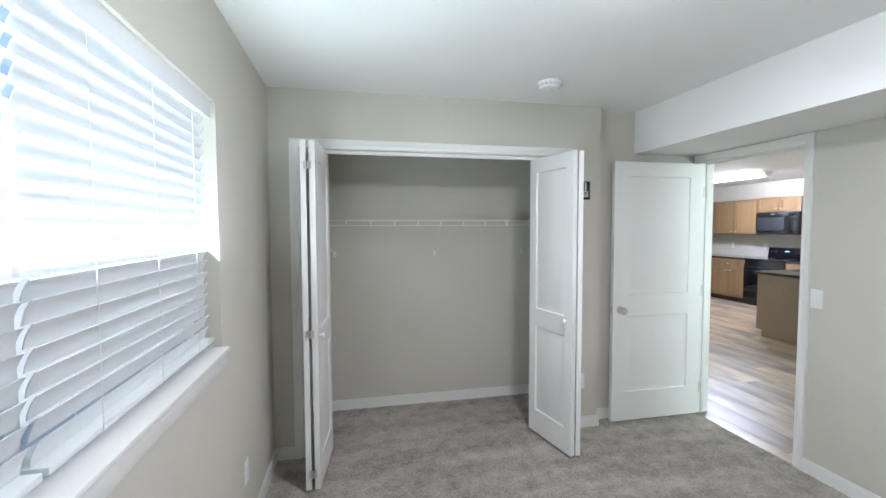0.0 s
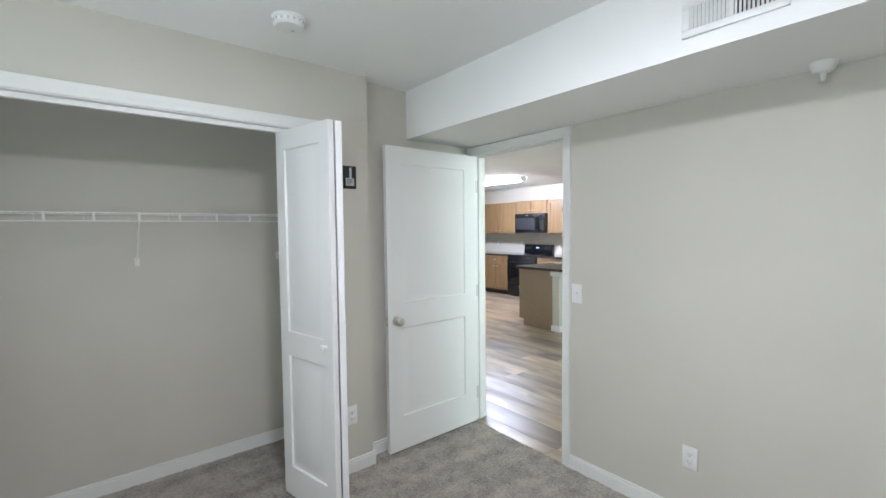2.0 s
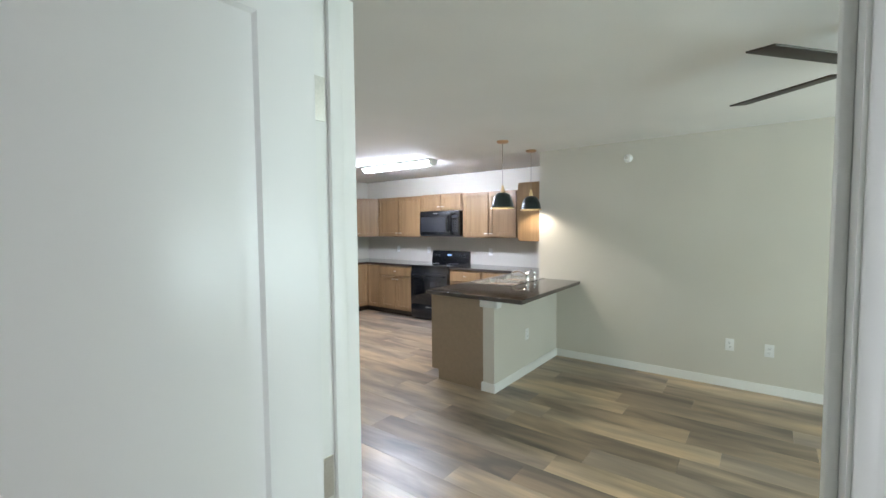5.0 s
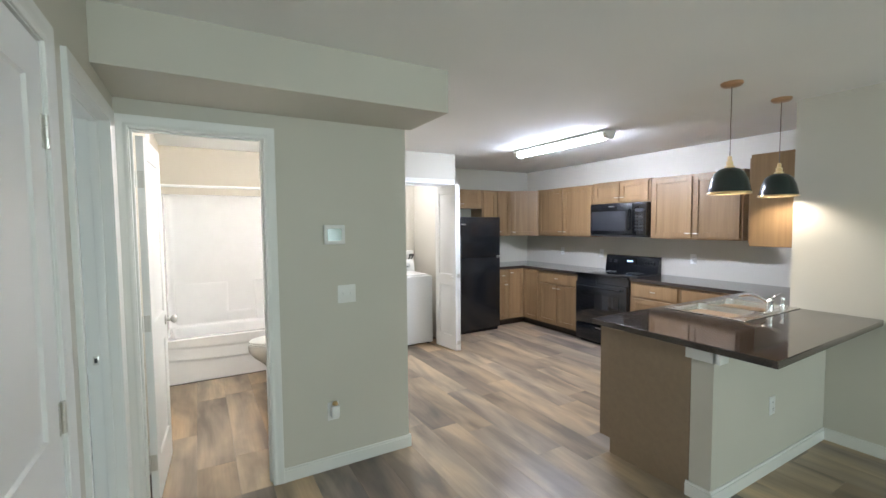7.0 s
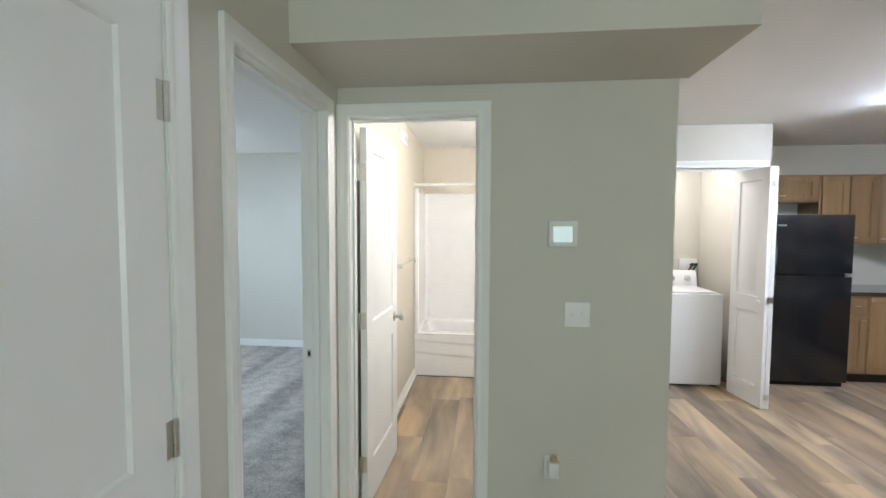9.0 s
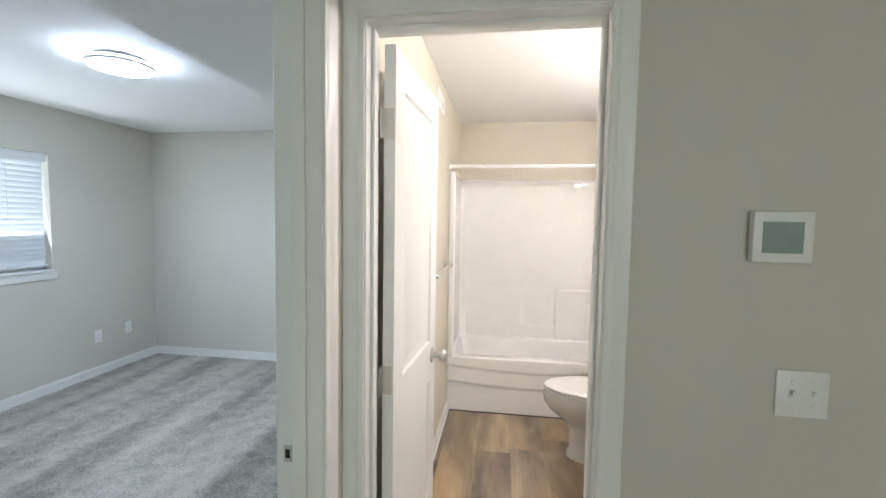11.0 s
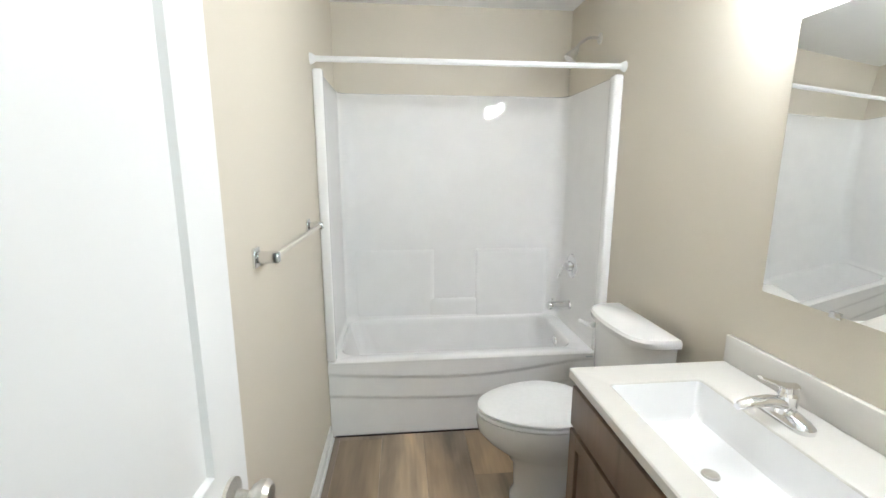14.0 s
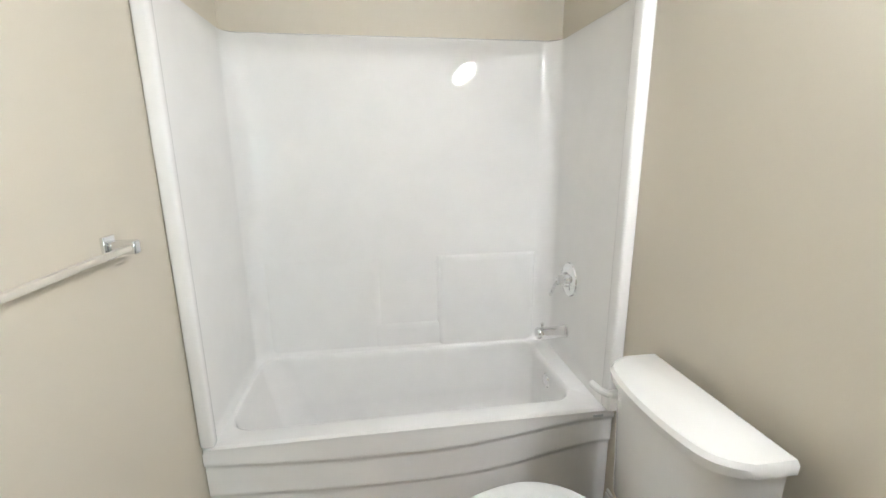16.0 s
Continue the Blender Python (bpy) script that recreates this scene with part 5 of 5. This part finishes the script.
me.from_pydata(verts, [], faces)
me.materials.append(FIBRE)
me.shade_smooth()
ap = new("apron", me)
ap.parent = tub
bm = bmesh.new()
lathe(bm, (x1 - 0.132, TF + 0.355, 0.375), [(0.034, 0), (0.03, -0.008), (0.02, -0.011), (0.004, -0.012)], "x", 24)
part("overflow_plate", bm, CHROME, tub, "chrome overflow plate")
bm = bmesh.new()
lathe(bm, (x1 - 0.26, TF + 0.29, 0.089), [(0.03, 0), (0.028, 0.004), (0.004, 0.005)], "z", 20)
part("drain", bm, CHROME, tub)
part("badge", boxes((x1 - 0.085, TF - 0.0012, RZ - 0.032, x1 - 0.045, TF + 0.004, RZ - 0.022)), PAPER, tub, "small grey maker badge")

structure("trim_tub_joint", boxes((XH + 0.03, TF + 0.010, 0.0003, 4.738, TF + 0.0195, 0.005)), DARK, "dark uneven joint between tub and floor", "trim")

# surround: coved U-shaped wall with ledges
sr = thing("tub_surround", pose(0, 0, RZ), "glossy white fibreglass tub surround with moulded ledges", "tub surround")
ST = 1.915 - RZ


def u_shape(i, r, n=8):
    """Inner line of the U, from the front of one side round to the front of the other."""
    a, b, c = BW0 + i, BW1 - i, TB - i
    pts = [(a, TF + 0.03), (a, TF + 0.05), (a, c - r - 0.02)]
    pts += [(a + r - r * math.cos(math.pi / 2 * k / n), c - r + r * math.sin(math.pi / 2 * k / n)) for k in range(n + 1)]
    pts += [(a + r + 0.02, c), (b - r - 0.02, c)]
    pts += [(b - r + r * math.sin(math.pi / 2 * k / n), c - r + r * math.cos(math.pi / 2 * k / n)) for k in range(n + 1)]
    return pts + [(b, c - r - 0.02), (b, TF + 0.05), (b, TF + 0.03)]


bm = bmesh.new()
rings = []
for z, i, r in ((-0.002, 0.045, 0.10), (0.02, 0.032, 0.085), (0.04, 0.03, 0.08), (0.06, 0.03, 0.08), (0.45, 0.03, 0.08), (ST - 0.05, 0.03, 0.08), (ST - 0.03, 0.03, 0.08), (ST - 0.008, 0.028, 0.08), (ST, 0.016, 0.07), (ST, 0.002, 0.06)):
    rings.append([(x, y, z) for x, y in u_shape(i, r)])
ring_loft(bm, rings, False, False, closed=False)
part("wall_panel", bm, FIBRE, sr)
for xa, xb in ((BW0 + 0.001, BW0 + 0.048), (BW1 - 0.048, BW1 - 0.001)):
    bm = bmesh.new()
    box(bm, xa, TF - (0.008 if xa < 4 else 0.03), 0.001, xb, TF + 0.032, ST, 0.012, 4)
    part("front_flange", bm, FIBRE, sr, "rounded vertical front flange")


def raised(bm, xa, xb, z1, depth):
    """A softly raised field on the back panel, up to the height z1."""
    y = TB - 0.03
    ring_loft(bm, [[(xa - i, y - t, -0.01), (xb + i, y - t, -0.01), (xb + i, y - t, z1 + i), (xa - i, y - t, z1 + i)]
                   for i, t in ((0.022, -0.002), (0.014, depth * 0.35), (0.004, depth * 0.85), (-0.014, depth))], cap0=False)


for xa, xb, z1, depth in ((BW0 + 0.10, BW0 + 0.60, 0.455, 0.004), (BW0 + 0.60, BW0 + 0.92, 0.115, 0.006), (BW0 + 0.92, BW1 - 0.12, 0.455, 0.011)):
    bm = bmesh.new()
    raised(bm, xa, xb, z1, depth)
    part("ledge", bm, FIBRE, sr, "moulded soap ledge")

rod = thing("shower_rod", pose(0, 0, 0), "straight white shower curtain rod", "shower rod")
bm = bmesh.new()
tube(bm, [(BW0 + 0.012, 7.25, 1.95), (BW1 - 0.012, 7.25, 1.95)], 0.0135, 16)
part("bar", bm, WHITEP, rod)
for xx, s in ((BW0, 1), (BW1, -1)):
    bm = bmesh.new()
    lathe(bm, (xx, 7.25, 1.95), [(0.026, 0), (0.024, s * 0.008), (0.017, s * 0.02), (0.015, s * 0.022)], "x", 20)
    part("flange", bm, WHITEP, rod)

sh = thing("shower_fixture", pose(BW1, 7.545, 2.16), "chrome shower head on a bent arm", "shower head")
bm = bmesh.new()
lathe(bm, (0, 0, 0), [(0.03, 0), (0.028, -0.006), (0.012, -0.012)], "x", 24)
part("flange", bm, NICKEL, sh)
bm = bmesh.new()
tube(bm, curve_pts([(-0.005, 0, 0), (-0.06, 0, 0.002), (-0.11, 0, -0.025), (-0.135, 0, -0.055)]), 0.0085, 10)
part("arm", bm, NICKEL, sh)
bm = bmesh.new()
lathe(bm, (0, 0, 0), [(0.012, 0.03), (0.016, 0.015), (0.022, 0.0), (0.034, -0.035), (0.034, -0.045), (0.004, -0.047)], "z", 24)
bm.transform(pose(-0.145, 0, -0.075, 0, 35, 0))
part("head", bm, NICKEL, sh)

FX = BW1 - 0.031
va = thing("shower_valve", pose(FX, 7.675, 0.85), "chrome round shower valve with lever", "shower valve")
bm = bmesh.new()
lathe(bm, (0, 0, 0), [(0.078, 0), (0.075, -0.006), (0.06, -0.011), (0.035, -0.014), (0.03, -0.03), (0.022, -0.034), (0.022, -0.055), (0.014, -0.06)], "x", 32)
part("escutcheon", bm, CHROME, va)
bm = bmesh.new()
tube(bm, curve_pts([(-0.05, 0, 0.005), (-0.06, 0.012, -0.02), (-0.062, 0.035, -0.06), (-0.068, 0.045, -0.085)]), 0.008, 10)
part("lever", bm, CHROME, va)
sp = thing("tub_spout", pose(FX, 7.685, 0.59), "chrome tub spout with diverter", "tub spout")
bm = bmesh.new()
lathe(bm, (0, 0, 0), [(0.032, 0), (0.028, -0.02), (0.027, -0.10), (0.029, -0.13), (0.024, -0.142), (0.004, -0.144)], "x", 24)
part("body", bm, CHROME, sp)
bm = bmesh.new()
lathe(bm, (-0.115, 0, 0.026), [(0.006, 0), (0.005, 0.012), (0.009, 0.016), (0.008, 0.024)], "z", 12)
part("diverter", bm, CHROME, sp)

tw = thing("towel_bar", pose(BW0, 6.65, 1.215), "towel bar with chrome posts and pale square bar", "towel bar")
for y in (-0.325, 0.345):
    bm = boxes((0, y - 0.022, -0.028, 0.010, y + 0.022, 0.028, 0.003), (0.010, y - 0.013, -0.016, 0.068, y + 0.013, 0.016, 0.004))
    part("post", bm, CHROME, tw, "chrome square post")
# opaque, near the wall's colour, to pass for clear acrylic with the wall behind
part("bar", boxes((0.048, -0.325, -0.007, 0.061, 0.345, 0.007, 0.002)), PALEBAR, tw, "clear bar painted in the wall's tone")

# toilet, faces west
tl = thing("toilet", pose(BW1 - 0.026, 6.765, 0), "white two-piece toilet with closed lid", "toilet")


def egg(xc, front, back, ry, z, n=32, yc=0.0):
    """Egg-shaped ring: long towards -x."""
    pts = []
    for k in range(n):
        a = 2 * math.pi * k / n
        c, s = math.cos(a), math.sin(a)
        rx = back if c > 0 else front
        pts.append((xc + rx * c, yc + ry * s * (1 - 0.1 * max(0, -c)), z))
    return pts


bm = bmesh.new()
ring_loft(bm, [egg(-0.40, 0.215, 0.24, 0.125, 0.0), egg(-0.40, 0.215, 0.24, 0.125, 0.03), egg(-0.40, 0.197, 0.22, 0.108, 0.065), egg(-0.41, 0.195, 0.20, 0.104, 0.19),
               egg(-0.425, 0.225, 0.205, 0.128, 0.25), egg(-0.45, 0.275, 0.225, 0.162, 0.31), egg(-0.467, 0.297, 0.245, 0.179, 0.36), egg(-0.47, 0.302, 0.25, 0.183, 0.405), egg(-0.47, 0.300, 0.25, 0.182, 0.43)])
part("bowl", bm, PORCELAIN, tl)
bm = boxes((-0.26, -0.11, 0.30, -0.02, 0.11, 0.428, 0.02, 3))
box(bm, -0.28, -0.09, 0.0, -0.13, 0.09, 0.31, 0.03, 3)
part("rear_base", bm, PORCELAIN, tl)
bm = bmesh.new()
ring_loft(bm, [egg(-0.475, 0.285, 0.20, 0.18, 0.432), egg(-0.475, 0.292, 0.205, 0.186, 0.437), egg(-0.475, 0.292, 0.205, 0.186, 0.446), egg(-0.475, 0.287, 0.20, 0.181, 0.450)])
part("seat", bm, WHITEP, tl, "white plastic seat")
bm = bmesh.new()
ring_loft(bm, [egg(-0.475, 0.283, 0.205, 0.178, 0.454), egg(-0.475, 0.292, 0.21, 0.186, 0.458), egg(-0.475, 0.292, 0.21, 0.186, 0.466), egg(-0.475, 0.28, 0.20, 0.176, 0.474), egg(-0.475, 0.2, 0.15, 0.12, 0.478)])
part("lid", bm, WHITEP, tl, "white plastic closed lid")
for y in (-0.07, 0.07):
    part("seat_hinge", boxes((-0.265, y - 0.02, 0.43, -0.235, y + 0.02, 0.466, 0.006)), WHITEP, tl)


def bowed(x_back, x_front, yw, bow, z, n=28):
    pts = [(x_back, yw, z), (x_back, -yw, z)]
    for k in range(n + 1):
        u = -1 + 2 * k / n
        c = (abs(u) ** 10) * 0.06
        pts.append((x_front - bow * (1 - u * u) + c, u * yw, z))
    return pts


bm = bmesh.new()
ring_loft(bm, [bowed(-0.05, -0.16, 0.195, 0.02, 0.39), bowed(-0.05, -0.175, 0.207, 0.025, 0.43), bowed(-0.045, -0.185, 0.216, 0.03, 0.785)])
part("tank", bm, PORCELAIN, tl)
bm = bmesh.new()
ring_loft(bm, [bowed(-0.044, -0.188, 0.22, 0.03, 0.786), bowed(-0.040, -0.20, 0.231, 0.034, 0.793), bowed(-0.040, -0.202, 0.233, 0.035, 0.815), bowed(-0.043, -0.196, 0.228, 0.034, 0.827), bowed(-0.055, -0.18, 0.215, 0.03, 0.833)])
part("tank_lid", bm, PORCELAIN, tl)
bm = bmesh.new()
lathe(bm, (-0.203, 0.165, 0.745), [(0.014, 0.02), (0.013, 0), (0.011, -0.012)], "x", 16)
tube(bm, curve_pts([(-0.213, 0.16, 0.745), (-0.233, 0.185, 0.747), (-0.233, 0.235, 0.74)]), 0.011, 10)
part("flush_lever", bm, WHITEP, tl, "white flush lever")

# vanity
VY0, VY1, VX = 5.48, 6.375, 4.20
vn = thing("vanity_cabinet", pose(VX, VY1, 0, 0, 0, FE), "brown wood vanity cabinet with two doors and false drawer", "vanity")
vw = VY1 - VY0
vd = BW1 - VX - 0.003
bm = bmesh.new()
ring_loft(bm, [rrect(0, 0, vw, vd, 0.002, 0.09, 2), rrect(0, 0, vw, vd, 0.002, 0.785, 2), rrect(0.018, 0.018, vw - 0.018, vd - 0.018, 0.002, 0.785, 2), rrect(0.018, 0.018, vw - 0.018, vd - 0.018, 0.002, 0.65, 2)])
part("body", bm, VANW, vn)
part("toe_kick", boxes((0, 0.06, 0.0, vw, BW1 - VX - 0.003, 0.089)), TOE, vn)
part("drawer_front", boxes((0.012, -0.018, 0.63, vw - 0.012, 0, 0.765, 0.004)), VANW, vn)
for k in range(2):
    bm = bmesh.new()
    a0, a1 = 0.012 + k * (vw - 0.024) / 2 + 0.002 * k, 0.012 + (k + 1) * (vw - 0.024) / 2 - 0.002 * (1 - k)
    shaker(bm, a0, 0.105, a1, 0.615, 0, 0.018, 0.05)
    d = part("door", bm, VANW, vn)
    bm = bmesh.new()
    pull(bm, a1 - 0.03 if k == 0 else a0 + 0.03, -0.018, 0.565, False)
    part("knob", bm, NICKEL, d, "round brushed nickel knob")
vt = thing("bathroom_sink", pose(0, 0, 0.786), "white cultured marble vanity top with integral rectangular basin", "vanity top")
bm = bmesh.new()
vx0, vx1, vy0, vy1 = VX - 0.022, BW1 - 0.002, VY0 - 0.01, VY1 + 0.012
H = 0.03
bx0, bx1, by0, by1 = 4.262, 4.555, 5.76, 6.275
ring_loft(bm, [rrect(vx0, vy0, vx1, vy1, 0.004, 0.0), rrect(vx0, vy0, vx1, vy1, 0.004, H - 0.004), rrect(vx0 + 0.004, vy0 + 0.004, vx1 - 0.002, vy1 - 0.004, 0.004, H),
               rrect(bx0 - 0.012, by0 - 0.012, bx1 + 0.012, by1 + 0.012, 0.02, H), rrect(bx0 - 0.003, by0 - 0.003, bx1 + 0.003, by1 + 0.003, 0.018, H - 0.003), rrect(bx0, by0, bx1, by1, 0.015, H - 0.008)], cap0=False, cap1=False)
part("slab", bm, MARBLE, vt)
bm = bmesh.new()
ring_loft(bm, [rrect(bx0, by0, bx1, by1, 0.015, H - 0.008), rrect(bx0 + 0.014, by0 + 0.02, bx1 - 0.014, by1 - 0.03, 0.025, -0.07),
               rrect(bx0 + 0.022, by0 + 0.03, bx1 - 0.022, by1 - 0.04, 0.03, -0.083), rrect(bx0 + 0.04, by0 + 0.05, bx1 - 0.04, by1 - 0.06, 0.04, -0.088), rrect(bx0 + 0.12, by0 + 0.22, bx1 - 0.12, by1 - 0.23, 0.02, -0.094)], cap0=False)
part("basin", bm, BOWLW, vt, "glossy white rectangular basin")
part("backsplash", boxes((BW1 - 0.022, vy0, H + 0.0005, BW1 - 0.002, vy1, H + 0.095, 0.004)), MARBLE, vt)
bm = bmesh.new()
lathe(bm, ((bx0 + bx1) / 2, (by0 + by1) / 2, -0.0938), [(0.022, 0), (0.02, 0.005), (0.012, 0.007), (0.003, 0.007)], "z", 20)
part("drain", bm, NICKEL, vt, "nickel pop-up drain")
vf = thing("bathroom_faucet", pose(4.622, 6.05, 0.786 + H), "chrome single-lever bathroom faucet", "faucet")
bm = bmesh.new()
ring_loft(bm, [rrect(-0.027, -0.078, 0.027, 0.078, 0.026, 0.0005), rrect(-0.027, -0.078, 0.027, 0.078, 0.026, 0.012), rrect(-0.02, -0.068, 0.02, 0.068, 0.02, 0.022), rrect(-0.018, -0.03, 0.018, 0.03, 0.017, 0.032)])
lathe(bm, (0, 0, 0.02), [(0.024, 0), (0.022, 0.03), (0.024, 0.05), (0.016, 0.062)], "z", 20)
part("body", bm, CHROME, vf)
bm = bmesh.new()
ring_loft(bm, [[(x, w * math.cos(a), z + h * math.sin(a)) for a in [2 * math.pi * k / 12 for k in range(12)]] for x, z, w, h in
               ((0.0, 0.045, 0.02, 0.018), (-0.05, 0.055, 0.018, 0.015), (-0.10, 0.055, 0.016, 0.013), (-0.13, 0.047, 0.015, 0.012), (-0.138, 0.044, 0.010, 0.008))])
part("spout", bm, CHROME, vf)
bm = bmesh.new()
ring_loft(bm, [[(x, w * math.cos(a), z + h * math.sin(a)) for a in [2 * math.pi * k / 12 for k in range(12)]] for x, z, w, h in
               ((0.02, 0.092, 0.014, 0.008), (-0.02, 0.096, 0.016, 0.008), (-0.06, 0.112, 0.012, 0.005), (-0.085, 0.122, 0.009, 0.004))])
lathe(bm, (0, 0, 0.08), [(0.02, 0), (0.018, 0.012), (0.008, 0.018)], "z", 16)
part("lever", bm, CHROME, vf)

mir = thing("wall_mirror", pose(BW1, 0, 0), "frameless rectangular wall mirror over the vanity", "mirror")
part("glass", boxes((-0.006, 5.50, 1.09, -0.001, 6.29, MZ, 0.001)), MIRROR, mir)
for y in (6.05, 5.70):
    part("clip", boxes((-0.009, y, 1.082, -0.0005, y + 0.03, 1.098, 0.001)), CHROME, mir)

vl = thing("vanity_light", pose(BW1, 5.98, 2.25), "warm lit vanity light bar above the mirror", "vanity light")
part("back_plate", boxes((-0.025, -0.32, -0.05, 0, 0.32, 0.05, 0.004)), NICKEL, vl)
for k in (-0.24, 0.0, 0.24):
    bm = bmesh.new()
    tube(bm, [(-0.02, k, 0.0), (-0.075, k, 0.0)], 0.012, 10)
    lathe(bm, (-0.085, k, -0.053), [(0.022, -0.048), (0.027, -0.04), (0.024, 0.012), (0.02, 0.045), (0.012, 0.06)], "z", 20)
    part("arm", bm, NICKEL, vl)
    bm = bmesh.new()
    lathe(bm, (-0.085, k, -0.215), [(0.030, 0.0), (0.040, 0.004), (0.043, 0.02), (0.040, 0.08), (0.032, 0.105), (0.020, 0.115)], "z", 24)
    part("shade", bm, VAN_GLOW, vl, "glowing frosted glass shade")

# ---------- vinyl planks ----------
PW, PL, GAP = 0.228, 1.22, 0.0005


def plank_mesh(length, width):
    bm = boxes((-width / 2 + GAP, 0, -0.010, width / 2 - GAP, length - GAP, 0.0, 0.0007, 1))
    return mesh_of("plank", bm, PLANK)


PLANKS = {}


def lay(floor_ob, x0, x1, span, seed):
    """Rows of planks along y, joints staggered, pieces cut at the edges; span(x) gives a row's ends."""
    rng = random.Random(seed)
    x = x0
    while x < x1 - 0.004:
        w = min(PW, x1 - x)
        y0, y1 = span(x + w / 2)
        y = y0 - rng.uniform(0.1, PL - 0.1)
        while y < y1:
            a, b = max(y, y0), min(y + PL, y1)
            y += PL
            if b - a < 0.01:
                continue
            key = (round(b - a, 3), round(w, 3))
            if key not in PLANKS:
                PLANKS[key] = plank_mesh(*key)
            o = new("plank", PLANKS[key])
            o.parent = floor_ob
            o.location = (x + w / 2, a, 0)
        x += w


vf_main = structure("floor_main", boxes((XB + 0.012, -2.6, -0.0119, XK, YN, -0.0105)), TOE, "grey brown vinyl plank floor", "floor")
lay(vf_main, XH, XK, lambda x: (3.87 if x > XE + PW / 2 else -2.6, YN if x > 4.70 else 5.08), 11)
lay(vf_main, XB + 0.004, XH, lambda x: D1[:2], 15)
lay(vf_main, XB + 0.004, XH, lambda x: D2[:2], 16)
vf_bath = structure("floor_bath", boxes((XH, 5.08, -0.0117, 4.74, 7.30, -0.0108)), TOE, "grey brown vinyl plank bathroom floor", "floor")
lay(vf_bath, XH + 0.055, 4.74, lambda x: (5.08, 7.30), 21)
lay(vf_bath, XH, XH + 0.055, lambda x: (5.195, 7.30), 22)
